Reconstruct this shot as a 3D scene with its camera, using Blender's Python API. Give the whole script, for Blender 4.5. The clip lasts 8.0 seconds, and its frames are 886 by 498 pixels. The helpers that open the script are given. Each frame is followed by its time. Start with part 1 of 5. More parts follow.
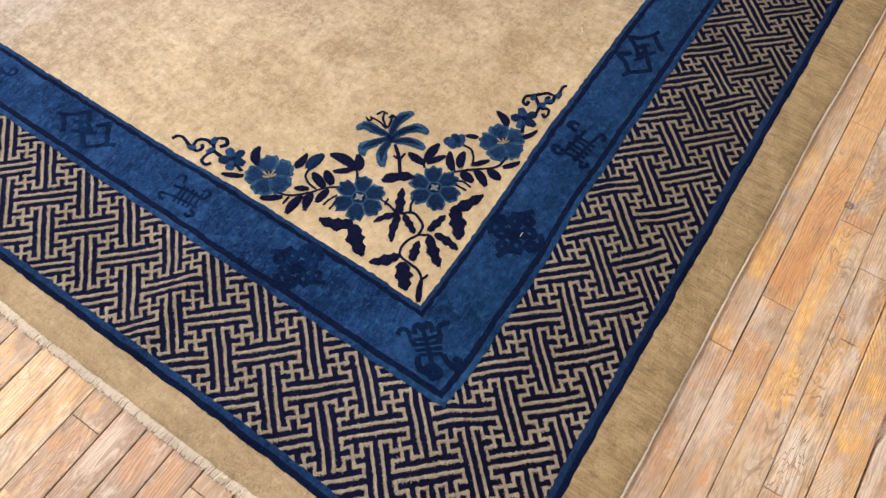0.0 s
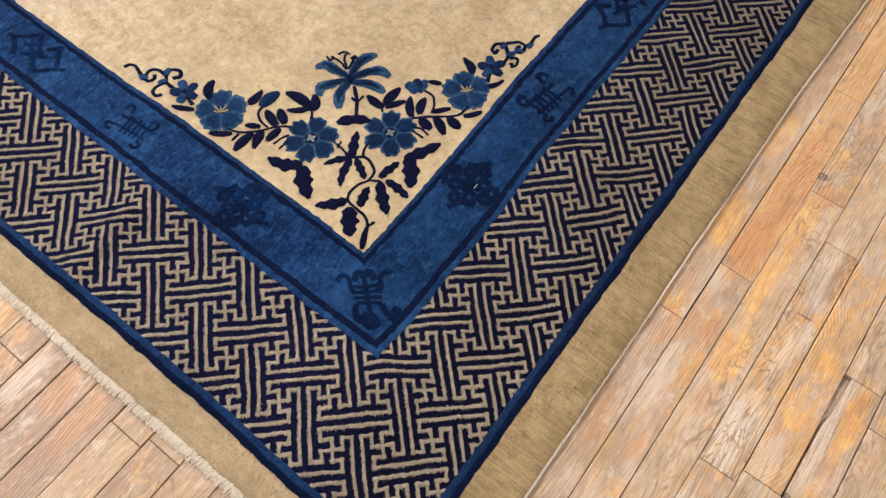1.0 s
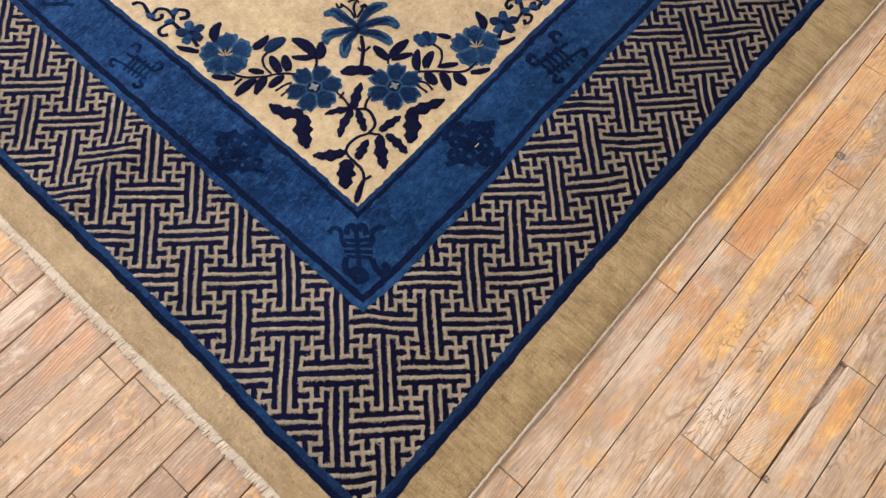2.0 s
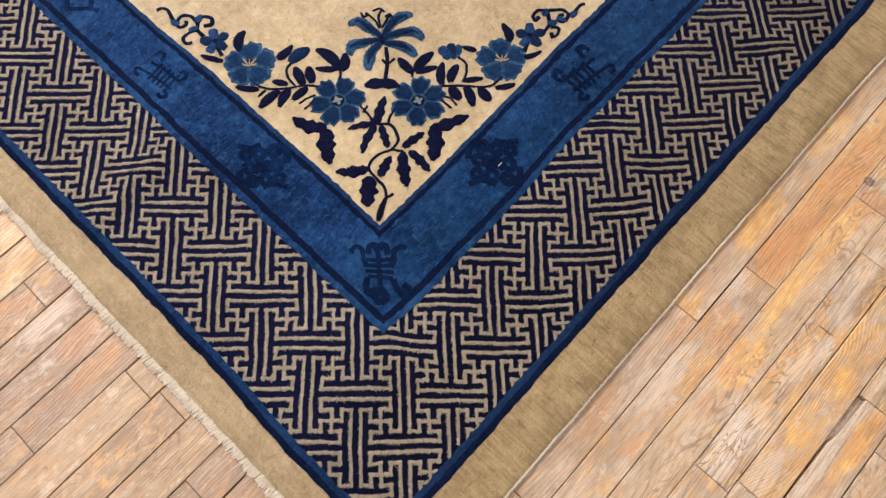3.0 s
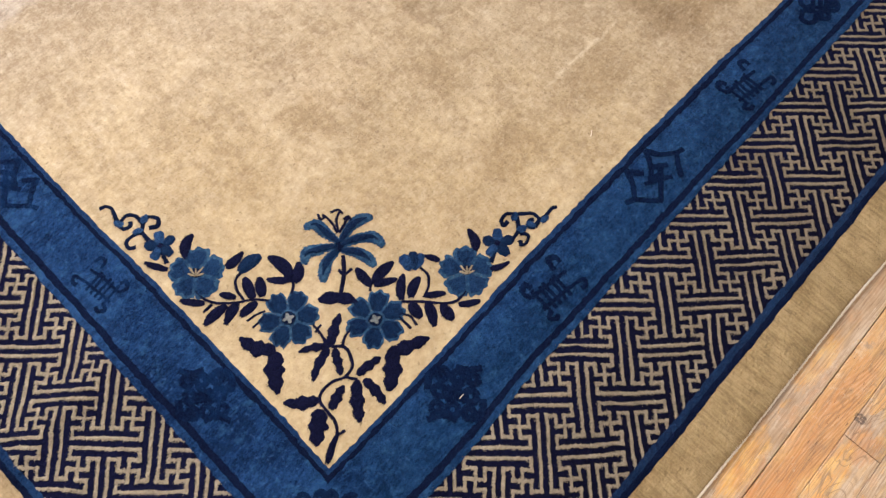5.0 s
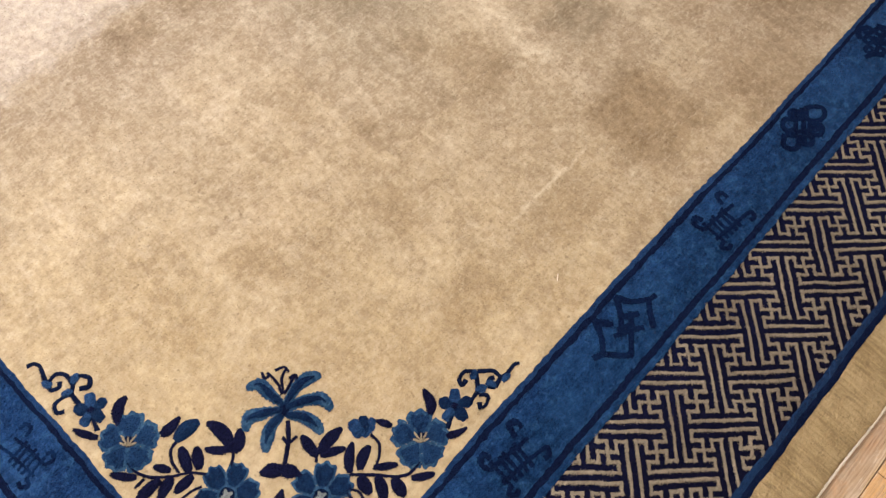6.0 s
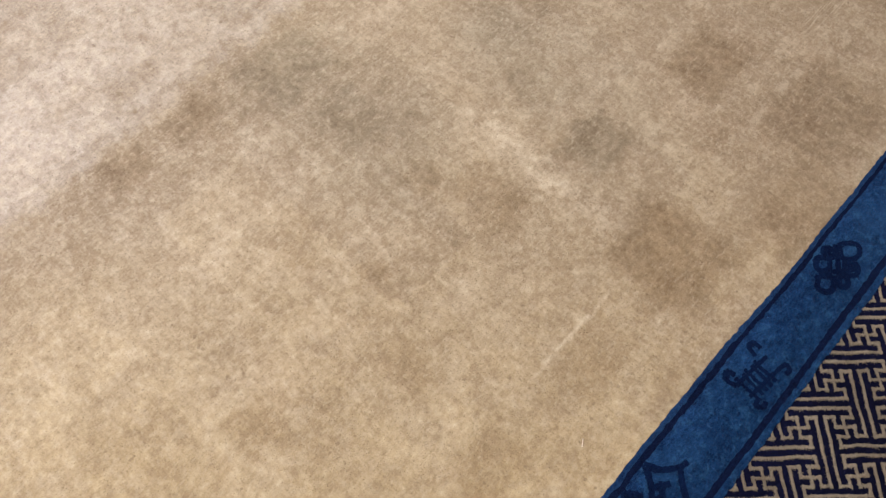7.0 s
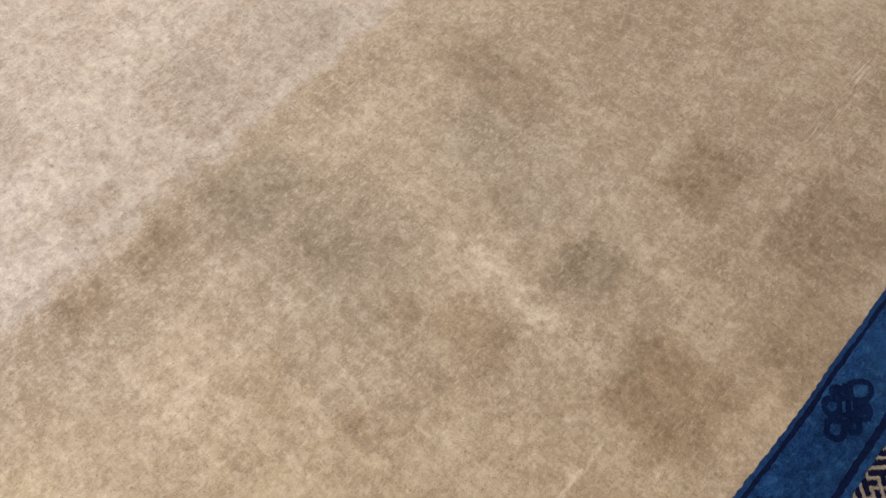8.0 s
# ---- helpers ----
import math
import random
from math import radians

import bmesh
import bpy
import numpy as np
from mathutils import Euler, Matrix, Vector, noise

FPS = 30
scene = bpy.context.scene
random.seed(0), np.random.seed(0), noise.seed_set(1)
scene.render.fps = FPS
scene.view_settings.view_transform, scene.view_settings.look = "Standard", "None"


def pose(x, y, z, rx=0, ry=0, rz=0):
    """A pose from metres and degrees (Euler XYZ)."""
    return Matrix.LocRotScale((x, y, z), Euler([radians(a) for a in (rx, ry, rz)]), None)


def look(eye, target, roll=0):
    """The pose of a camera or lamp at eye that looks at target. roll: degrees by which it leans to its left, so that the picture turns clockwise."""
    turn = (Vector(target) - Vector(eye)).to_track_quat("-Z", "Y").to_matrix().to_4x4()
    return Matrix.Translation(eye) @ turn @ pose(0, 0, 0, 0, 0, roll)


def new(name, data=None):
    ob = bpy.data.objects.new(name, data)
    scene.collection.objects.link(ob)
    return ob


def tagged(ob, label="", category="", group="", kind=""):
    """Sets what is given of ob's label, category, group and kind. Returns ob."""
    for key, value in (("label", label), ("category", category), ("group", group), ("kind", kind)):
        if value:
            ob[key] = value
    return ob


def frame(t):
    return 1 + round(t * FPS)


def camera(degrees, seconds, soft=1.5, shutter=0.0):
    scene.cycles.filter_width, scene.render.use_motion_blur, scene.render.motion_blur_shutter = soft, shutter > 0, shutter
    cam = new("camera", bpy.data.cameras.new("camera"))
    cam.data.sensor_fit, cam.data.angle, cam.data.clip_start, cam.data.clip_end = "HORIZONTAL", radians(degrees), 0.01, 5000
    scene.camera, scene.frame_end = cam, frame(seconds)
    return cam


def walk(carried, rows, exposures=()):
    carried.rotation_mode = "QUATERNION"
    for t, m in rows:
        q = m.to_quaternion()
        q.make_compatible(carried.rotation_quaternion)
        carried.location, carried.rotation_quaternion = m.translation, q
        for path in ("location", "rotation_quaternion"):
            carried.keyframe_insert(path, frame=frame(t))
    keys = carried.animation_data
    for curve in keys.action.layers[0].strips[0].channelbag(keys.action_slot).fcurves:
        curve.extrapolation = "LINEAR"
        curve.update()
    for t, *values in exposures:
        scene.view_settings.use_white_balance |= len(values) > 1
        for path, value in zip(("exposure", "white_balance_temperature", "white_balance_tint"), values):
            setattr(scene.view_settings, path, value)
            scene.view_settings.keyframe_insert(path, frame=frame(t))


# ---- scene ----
# ---------------------------------------------------------------- camera
cam = camera(63.5, 8.0, 1.25)
PATH = [
    (0, (0.275, -0.36, 1.035), (-0.246, 0.438, -0.724), 0.9),
    (0.5, (0.314, -0.338, 0.998), (-0.196, 0.455, -0.766), 2.8),
    (1, (0.358, -0.309, 0.987), (-0.138, 0.408, -0.813), 2.9),
    (1.5, (0.388, -0.286, 0.975), (-0.103, 0.357, -0.853), 2.6),
    (1.7, (0.398, -0.277, 0.974), (-0.094, 0.340, -0.863), 2.1),
    (2.8, (0.364, -0.238, 0.998), (-0.123, 0.254, -0.879), -1.7),
    (3, (0.34, -0.216, 1.009), (-0.125, 0.264, -0.876), -1.0),
    (3.5, (0.31, -0.136, 1.023), (-0.147, 0.357, -0.861), 0.4),
    (4, (0.28, -0.033, 1.035), (-0.18, 0.469, -0.845), 1.0),
    (4.2, (0.26, -0.016, 1.034), (-0.199, 0.513, -0.839), 2.7),
    (5.3, (0.127, 0.102, 1.044), (-0.384, 0.631, -0.816), -0.4),
    (5.5, (0.101, 0.149, 1.051), (-0.396, 0.669, -0.816), -0.1),
    (6, (0.046, 0.272, 1.049), (-0.458, 0.811, -0.81), 0.4),
    (6.5, (-0.035, 0.362, 1.055), (-0.541, 0.91, -0.801), 0.5),
    (7, (-0.133, 0.424, 1.07), (-0.647, 0.983, -0.78), 0.3),
    (7.5, (-0.197, 0.5, 1.076), (-0.718, 1.063, -0.771), -0.2),
    (8, (-0.263, 0.601, 1.076), (-0.784, 1.182, -0.765), 0.2),
]
EXPOSURES = [(0.0, 0.01, 6450, 10), (4.0, 0.05, 6400, 10), (5.5, 0.06, 6720, 10), (6.0, 0.0, 6750, 10), (7.0, -0.24, 6380, 10), (8.0, -0.35, 6250, 10)]
walk(cam, [(t, look(eye, target, roll)) for t, eye, target, roll in PATH], EXPOSURES)

# ---------------------------------------------------------------- light
world = bpy.data.worlds.new("world")
scene.world = world
world.use_nodes = True
wn = world.node_tree
sky = wn.nodes.new("ShaderNodeTexSky")
sky.sky_type, sky.sun_disc = "NISHITA", False
sky.sun_elevation, sky.sun_rotation = radians(40), radians(120)
wn.nodes["Background"].inputs["Strength"].default_value = 0.1
wn.links.new(sky.outputs[0], wn.nodes["Background"].inputs[0])


def area(name, m, sx, sy, watts, colour):
    data = bpy.data.lights.new(name, "AREA")
    data.shape, data.size, data.size_y, data.energy, data.color = "RECTANGLE", sx, sy, watts, colour
    ob = new(name, data)
    ob.matrix_world = m
    return ob


ROOM = (-4.2, 3.2, -2.8, 4.6, 2.9)  # x0, x1, y0, y1, height
# Assumed window, out of view, added for cool light from one side.
area("unseen_window_light", look((-4.15, 2.2, 1.6), (0, 1.4, 0.4)), 2.2, 1.5, 150, (0.88, 0.93, 1.0))
# Ceiling lamps are assumed, out of view, and placed to shape the light's fall-off.
LAMPS = ((-1.9, -0.8, 80), (-2.4, 1.4, 79), (1.5, -0.8, 37))
for lx, ly, watts in LAMPS:
    area("unseen_lamp_light", look((lx, ly, 2.80), (lx, ly + 0.001, 0)), 0.28, 1.15, watts, (1.0, 0.962, 0.955))

# ---------------------------------------------------------------- materials


class Net:
    """A material under construction: short calls for its nodes."""

    def __init__(self, name):
        self.mat = bpy.data.materials.new(name)
        self.mat.use_nodes = True
        self.tree = self.mat.node_tree
        self.bsdf = self.tree.nodes["Principled BSDF"]
        self.coord = self.tree.nodes.new("ShaderNodeTexCoord").outputs["Object"]

    def add(self, kind, **values):
        node = self.tree.nodes.new(kind)
        for key, value in values.items():
            if key in node.inputs:
                self.put(node.inputs[key], value)
        return node

    def put(self, socket, value):
        if isinstance(value, bpy.types.NodeSocket):
            self.tree.links.new(value, socket)
        else:
            socket.default_value = value

    def scaled(self, sx, sy, sz, shift=None, turn=0.0):
        node = self.tree.nodes.new("ShaderNodeMapping")
        node.inputs["Scale"].default_value = (sx, sy, sz)
        node.inputs["Rotation"].default_value = (0, 0, radians(turn))
        self.put(node.inputs["Vector"], self.coord)
        if shift is not None:
            self.put(node.inputs["Location"], shift)
        return node.outputs[0]

    def noise(self, scale, detail=3.0, rough=0.55, vector=None, distortion=0.0):
        node = self.add("ShaderNodeTexNoise", Scale=scale, Detail=detail, Roughness=rough, Distortion=distortion)
        self.put(node.inputs["Vector"], vector if vector is not None else self.coord)
        return node.outputs["Fac"]

    def ramp(self, value, low, high, a=0.0, b=1.0):
        node = self.tree.nodes.new("ShaderNodeMapRange")
        for index, v in enumerate((value, low, high, a, b)):
            self.put(node.inputs[index], v)
        return node.outputs[0]

    def maths(self, op, a, b=0.0):
        node = self.tree.nodes.new("ShaderNodeMath")
        node.operation = op
        self.put(node.inputs[0], a)
        self.put(node.inputs[1], b)
        return node.outputs[0]

    def mix(self, fac, a, b, how="MIX"):
        node = self.tree.nodes.new("ShaderNodeMix")
        node.data_type, node.blend_type = "RGBA", how
        self.put(node.inputs["Factor"], fac)
        for key, value in (("A", a), ("B", b)):
            socket = [s for s in node.inputs if s.name == key and s.type == "RGBA"][0]
            self.put(socket, value if isinstance(value, bpy.types.NodeSocket) else (*value, 1.0))
        return [s for s in node.outputs if s.type == "RGBA"][0]

    def finish(self, colour, rough, height=None, strength=0.5, distance=0.001, **other):
        self.put(self.bsdf.inputs["Base Color"], colour if isinstance(colour, bpy.types.NodeSocket) else (*colour, 1.0))
        self.put(self.bsdf.inputs["Roughness"], rough)
        for key, value in other.items():
            self.put(self.bsdf.inputs[key.replace("_", " ")], value)
        if height is not None:
            bump = self.add("ShaderNodeBump", Strength=strength, Distance=distance, Height=height)
            self.put(self.bsdf.inputs["Normal"], bump.outputs[0])
        return self.mat


def wool(name, dark, light, sheen=0.02, patch=0.5, grain=1.0, wear_shade=None, streaks=0.0, relief_depth=0.9):
    """Knotted pile: broad uneven dye, small clumps of tufts, and single fibres."""
    n = Net(name)
    broad = n.ramp(n.noise(5, 4, 0.6), 0.32, 0.68)
    clump = n.ramp(n.noise(75, 3, 0.7), 0.3, 0.7)
    fibre = n.ramp(n.noise(1.0, 3, 0.65, n.scaled(340, 190, 200, turn=45)), 0.30, 0.70)
    tip = n.ramp(n.noise(520, 2, 0.6), 0.3, 0.7)
    fac = n.maths("ADD", n.maths("MULTIPLY", broad, patch * 0.55), n.maths("MULTIPLY", clump, patch * 0.45))
    fac = n.maths("ADD", fac, n.maths("MULTIPLY", n.maths("SUBTRACT", fibre, 0.5), grain * 0.5))
    fac = n.maths("ADD", fac, n.maths("MULTIPLY", n.maths("SUBTRACT", tip, 0.5), grain * 0.35))
    fac = n.maths("ADD", fac, 0.5 - patch * 0.5)
    if streaks:
        nap = n.ramp(n.noise(1.0, 3, 0.6, n.scaled(230, 34, 30)), 0.32, 0.68)
        fac = n.maths("ADD", fac, n.maths("MULTIPLY", n.maths("SUBTRACT", nap, 0.5), streaks))
    tone = n.tree.nodes.new("ShaderNodeAttribute")
    tone.attribute_name = "yarn_tone"
    yarn = tone.outputs["Fac"]
    fac = n.maths("ADD", fac, n.maths("MULTIPLY", n.maths("SUBTRACT", yarn, 0.5), grain * 0.5))
    colour = n.mix(n.ramp(fac, 0.0, 1.0), dark, light)
    if wear_shade:
        colour = wear_shade(n, colour)
    height = n.maths("ADD", n.maths("MULTIPLY", clump, 1.3), n.maths("ADD", fibre, n.maths("MULTIPLY", tip, 0.5)))
    return n.finish(colour, 0.95, height, relief_depth, 0.0022, Sheen_Weight=sheen, Sheen_Roughness=0.5, Specular_IOR_Level=0.05)


def band(n, axis, at, half, fray):
    """1 on a narrow ragged line across one axis of the weave."""
    off = n.maths("ADD", n.maths("SUBTRACT", axis, at), n.maths("MULTIPLY", n.maths("SUBTRACT", n.noise(22, 4, 0.7), 0.5), fray))
    return n.ramp(n.maths("ABSOLUTE", off), half, half * 0.2)


def blots(n, x, y, marks, fray=0.05, grain=26.0, soft=0.55, boxy=False, along=1.0):
    """Ragged stains, worn spots and painted nap shading. marks: middle, half breadths and strength of each."""
    wx = n.maths("MULTIPLY", n.maths("SUBTRACT", n.noise(1.0, 9, 0.76, n.scaled(grain, grain / along, grain)), 0.5), fray)
    wy = n.maths("MULTIPLY", n.maths("SUBTRACT", n.noise(1.0, 9, 0.76, n.scaled(grain * 1.6, grain * 1.1 / along, grain)), 0.5), fray * 1.3 * along)
    x, y = n.maths("ADD", x, wx), n.maths("ADD", y, wy)
    total = 0.0
    for cx, cy, rx, ry, strength in marks:
        u = n.maths("DIVIDE", n.maths("SUBTRACT", x, cx), rx)
        v = n.maths("DIVIDE", n.maths("SUBTRACT", y, cy), ry)
        if boxy:
            total = n.maths("MAXIMUM", n.ramp(n.maths("MAXIMUM", n.maths("ABSOLUTE", u), n.maths("ABSOLUTE", v)), 1.1, 1.1 - soft, 0.0, strength), total)
            continue
        far = n.maths("ADD", n.maths("MULTIPLY", n.maths("MULTIPLY", u, u), n.maths("ABSOLUTE", u)), n.maths("MULTIPLY", n.maths("MULTIPLY", v, v), n.maths("ABSOLUTE", v)))
        far = n.maths("ADD", far, n.maths("MULTIPLY", n.maths("MULTIPLY", n.maths("ABSOLUTE", u), n.maths("ABSOLUTE", v)), 0.4))
        total = n.maths("MAXIMUM", n.ramp(far, 1.25, 1.25 - 1.2 * soft, 0.0, strength), total)
    return total


# half-faded stains and painted nap shading of the field: brown ones, greyed ones, bleached ones
BROWN_MARKS = [(-0.72, 1.25, 0.15, 0.06, 0.5), (-0.325, 1.335, 0.065, 0.075, 0.8), (-0.12, 1.38, 0.10, 0.12, 0.65), (-0.155, 0.985, 0.095, 0.085, 0.9), (-0.03, 1.19, 0.09, 0.10, 0.6), (-0.915, 0.49, 0.04, 0.05, 0.75), (-0.912, 0.625, 0.035, 0.05, 0.7), (-0.436, 0.355, 0.045, 0.035, 0.65), (-0.419, 0.206, 0.03, 0.03, 0.6), (-0.150, 0.545, 0.045, 0.06, 0.65), (-0.140, 0.77, 0.045, 0.075, 0.65), (-0.48, 0.640, 0.024, 0.020, 0.75), (-1.046, 0.61, 0.025, 0.06, 0.55), (-0.434, 0.865, 0.07, 0.045, 0.6), (-0.337, 0.567, 0.05, 0.035, 0.55), (-0.535, 0.817, 0.03, 0.03, 0.6), (-0.573, 0.575, 0.04, 0.03, 0.5), (-0.62, 0.60, 0.03, 0.05, 0.3)]
GREY_MARKS = [(-0.865, 0.81, 0.07, 0.085, 0.9), (-0.71, 0.815, 0.075, 0.05, 0.7), (-1.085, 1.137, 0.09, 0.05, 0.7), (-0.370, 1.065, 0.052, 0.052, 0.95), (-0.418, 1.222, 0.016, 0.016, 0.6), (-1.14, 0.88, 0.09, 0.06, 0.45), (-0.645, 1.13, 0.055, 0.055, 0.6), (-0.52, 1.09, 0.06, 0.05, 0.35), (-0.62, 0.90, 0.07, 0.07, 0.30)]
DULLED = [(-0.73, 0.80, 0.25, 0.16, 0.9), (-0.57, 1.14, 0.19, 0.13, 0.9), (-0.40, 1.10, 0.12, 0.12, 0.5), (-0.72, 1.27, 0.20, 0.08, 0.5)]
BLEACHED = [(-0.445, 1.185, 0.035, 0.05, 0.5), (-0.46, 0.42, 0.07, 0.06, 0.35), (-0.74, 0.68, 0.11, 0.055, 0.50), (-0.54, 0.70, 0.10, 0.05, 0.35), (-0.193, 0.80, 0.010, 0.085, 0.25), (-0.15, 0.65, 0.07, 0.008, 0.3), (-0.45, 1.535, 0.03, 0.03, 0.4), (-0.84, 1.02, 0.04, 0.10, 0.40), (-0.30, 1.22, 0.05, 0.03, 0.35), (-0.05, 1.30, 0.012, 0.10, 0.3), (-0.22, 1.47, 0.05, 0.04, 0.3), (-0.29, 0.80, 0.05, 0.04, 0.3)]


def field_wear_shade(n, colour):
    """Fold lines that run with the weave, a greyer worn area past them, dull patches and brown stains, with nap shading
    and window sheen painted in.
    """
    split = n.tree.nodes.new("ShaderNodeSeparateXYZ")
    n.put(split.inputs[0], n.coord)
    x, y = split.outputs[0], split.outputs[1]
    warp = n.noise(1.0, 5, 0.7, n.scaled(1.0, 5.0, 1.0), 0.3)
    weft = n.noise(1.0, 5, 0.7, n.scaled(5.0, 1.0, 1.0), 0.3)
    ragged = n.maths("MULTIPLY", n.maths("SUBTRACT", n.noise(16, 6, 0.75), 0.5), 0.22)
    patch = n.ramp(n.maths("ADD", n.maths("ADD", warp, weft), ragged), 0.90, 1.12)
    used = n.ramp(n.maths("SUBTRACT", y, x), 0.15, 0.80, 0.32, 1.0)
    patch = n.maths("MULTIPLY", patch, used)
    colour = n.mix(n.maths("MULTIPLY", patch, 0.30), colour, (0.30, 0.222, 0.14))
    # Greyer far part: wear, and cool window sheen put into the colour.
    far = n.ramp(n.maths("ADD", n.maths("SUBTRACT", y, x), n.maths("MULTIPLY", n.noise(5, 4, 0.6), 0.5)), 0.90, 1.75)
    colour = n.mix(n.maths("MULTIPLY", far, 0.58), colour, (0.430, 0.372, 0.310))
    torn = n.maths("MULTIPLY", n.maths("SUBTRACT", n.noise(38, 5, 0.72), 0.5), 0.10)
    pale = n.ramp(n.maths("ADD", x, n.maths("ADD", torn, n.maths("MULTIPLY", ragged, 0.32))), -0.945, -0.978)
    colour = n.mix(n.maths("MULTIPLY", pale, 0.78), colour, (0.550, 0.497, 0.452))
    dull = n.ramp(n.maths("ADD", x, n.maths("MULTIPLY", ragged, 0.9)), -0.76, -0.94)
    dull = n.maths("MULTIPLY", n.maths("SUBTRACT", dull, pale), n.ramp(n.noise(3.5, 3), 0.42, 0.6))
    colour = n.mix(n.maths("MULTIPLY", n.maths("MAXIMUM", dull, 0.0), 0.55), colour, (0.24, 0.185, 0.135))
    # Square patches imitate the shading of differently lying pile.
    wobble = n.maths("MULTIPLY", n.maths("SUBTRACT", n.noise(24, 8, 0.82), 0.5), 0.085)
    cell = n.tree.nodes.new("ShaderNodeTexWhiteNoise")
    corner = n.tree.nodes.new("ShaderNodeCombineXYZ")
    n.put(corner.inputs[0], n.maths("SNAP", n.maths("ADD", x, n.maths("ADD", wobble, 0.02)), 0.195))
    n.put(corner.inputs[1], n.maths("SNAP", n.maths("ADD", y, n.maths("ADD", wobble, 0.03)), 0.165))
    n.put(cell.inputs[0], corner.outputs[0])
    square = n.maths("MULTIPLY", n.maths("MULTIPLY", cell.outputs["Value"], used), n.ramp(n.maths("SUBTRACT", y, x), 0.7, 1.2, 0.3, 1.0))
    colour = n.mix(n.maths("MULTIPLY", square, 0.46), colour, (0.245, 0.188, 0.135))
    stain = n.ramp(n.noise(8, 7, 0.72), 0.50, 0.68)
    colour = n.mix(n.maths("MULTIPLY", n.maths("MULTIPLY", stain, used), 0.25), colour, (0.27, 0.195, 0.12))
    worn = n.ramp(n.noise(12, 7, 0.72), 0.50, 0.70)
    colour = n.mix(n.maths("MULTIPLY", worn, 0.25), colour, (0.70, 0.61, 0.49))
    # Browner far side; the light's fall-off is put into this tone too.
    brown = n.maths("MULTIPLY", n.ramp(n.maths("ADD", n.maths("ADD", y, n.maths("MULTIPLY", x, 0.6)), n.maths("MULTIPLY", ragged, 0.8)), 0.72, 1.0), n.ramp(n.noise(4, 5, 0.65), 0.30, 0.66))
    colour = n.mix(n.maths("MULTIPLY", brown, 0.56), colour, (0.285, 0.203, 0.140))
    speck = n.ramp(n.noise(28, 5, 0.65), 0.45, 0.65)
    colour = n.mix(n.maths("MULTIPLY", n.maths("MULTIPLY", speck, used), 0.26), colour, (0.22, 0.16, 0.105))
    mottle = n.noise(46, 6, 0.72)
    colour = n.mix(n.maths("MULTIPLY", n.ramp(mottle, 0.50, 0.38), n.maths("MULTIPLY", used, 0.34)), colour, (0.235, 0.172, 0.112))
    colour = n.mix(n.maths("MULTIPLY", n.ramp(mottle, 0.52, 0.64), n.maths("MULTIPLY", used, 0.28)), colour, (0.70, 0.61, 0.485))
    lock = n.noise(1.0, 4.0, 0.62, n.scaled(95, 70, 100, turn=20), 0.5)
    some = n.ramp(used, 0.25, 1.0, 0.6, 1.0)
    colour = n.mix(n.maths("MULTIPLY", n.ramp(lock, 0.50, 0.30), n.maths("MULTIPLY", some, 0.24)), colour, (0.25, 0.184, 0.112))
    colour = n.mix(n.maths("MULTIPLY", n.ramp(lock, 0.50, 0.72), n.maths("MULTIPLY", some, 0.22)), colour, (0.80, 0.70, 0.53))
    along = n.noise(1.0, 4, 0.6, n.scaled(13, 240, 1))
    across = n.noise(1.0, 4, 0.6, n.scaled(240, 13, 1))
    weave = n.maths("ADD", along, n.maths("MULTIPLY", across, 0.7))
    colour = n.mix(n.maths("MULTIPLY", n.ramp(weave, 0.84, 0.66), n.maths("MULTIPLY", used, 0.12)), colour, (0.25, 0.185, 0.125))
    colour = n.mix(n.maths("MULTIPLY", n.ramp(weave, 0.88, 1.06), n.maths("MULTIPLY", used, 0.10)), colour, (0.76, 0.67, 0.53))
    for size, skew, shift, depth in ((0.155, 1.25, 0.07, 0.34), (0.098, 0.8, 0.02, 0.30)):
        tear = n.maths("MULTIPLY", n.maths("SUBTRACT", n.noise(1 / size * 4.5, 6, 0.72), 0.5), size * 0.42)
        cx = n.maths("DIVIDE", n.maths("ADD", n.maths("ADD", x, shift), tear), size)
        cy = n.maths("DIVIDE", n.maths("SUBTRACT", n.maths("ADD", y, shift), tear), size * skew)
        pick = n.tree.nodes.new("ShaderNodeTexWhiteNoise")
        which = n.tree.nodes.new("ShaderNodeCombineXYZ")
        n.put(which.inputs[0], n.maths("FLOOR", cx))
        n.put(which.inputs[1], n.maths("FLOOR", cy))
        n.put(pick.inputs[0], which.outputs[0])
        slope = n.maths("MULTIPLY", n.maths("FRACT", cx), n.ramp(n.maths("FRACT", cy), 0.0, 0.6, 0.3, 1.0))
        press = n.maths("MULTIPLY", n.maths("MULTIPLY", n.ramp(pick.outputs["Value"], 0.35, 0.9), slope), used)
        colour = n.mix(n.maths("MULTIPLY", press, depth), colour, (0.68, 0.63, 0.58), "MULTIPLY")
    flake = n.noise(1.0, 4, 0.6, n.scaled(62, 84, 60), 0.6)
    colour = n.mix(n.maths("MULTIPLY", n.ramp(flake, 0.475, 0.40), n.maths("MULTIPLY", used, 0.12)), colour, (0.22, 0.160, 0.105))
    colour = n.mix(n.maths("MULTIPLY", n.ramp(flake, 0.545, 0.62), n.maths("MULTIPLY", used, 0.13)), colour, (0.74, 0.655, 0.53))
    washed = n.maths("MULTIPLY", n.ramp(n.maths("ADD", x, ragged), -0.30, -0.75), n.ramp(n.maths("ADD", y, ragged), 0.80, 0.42))
    colour = n.mix(washed, colour, (1.09, 1.11, 1.17), "MULTIPLY")
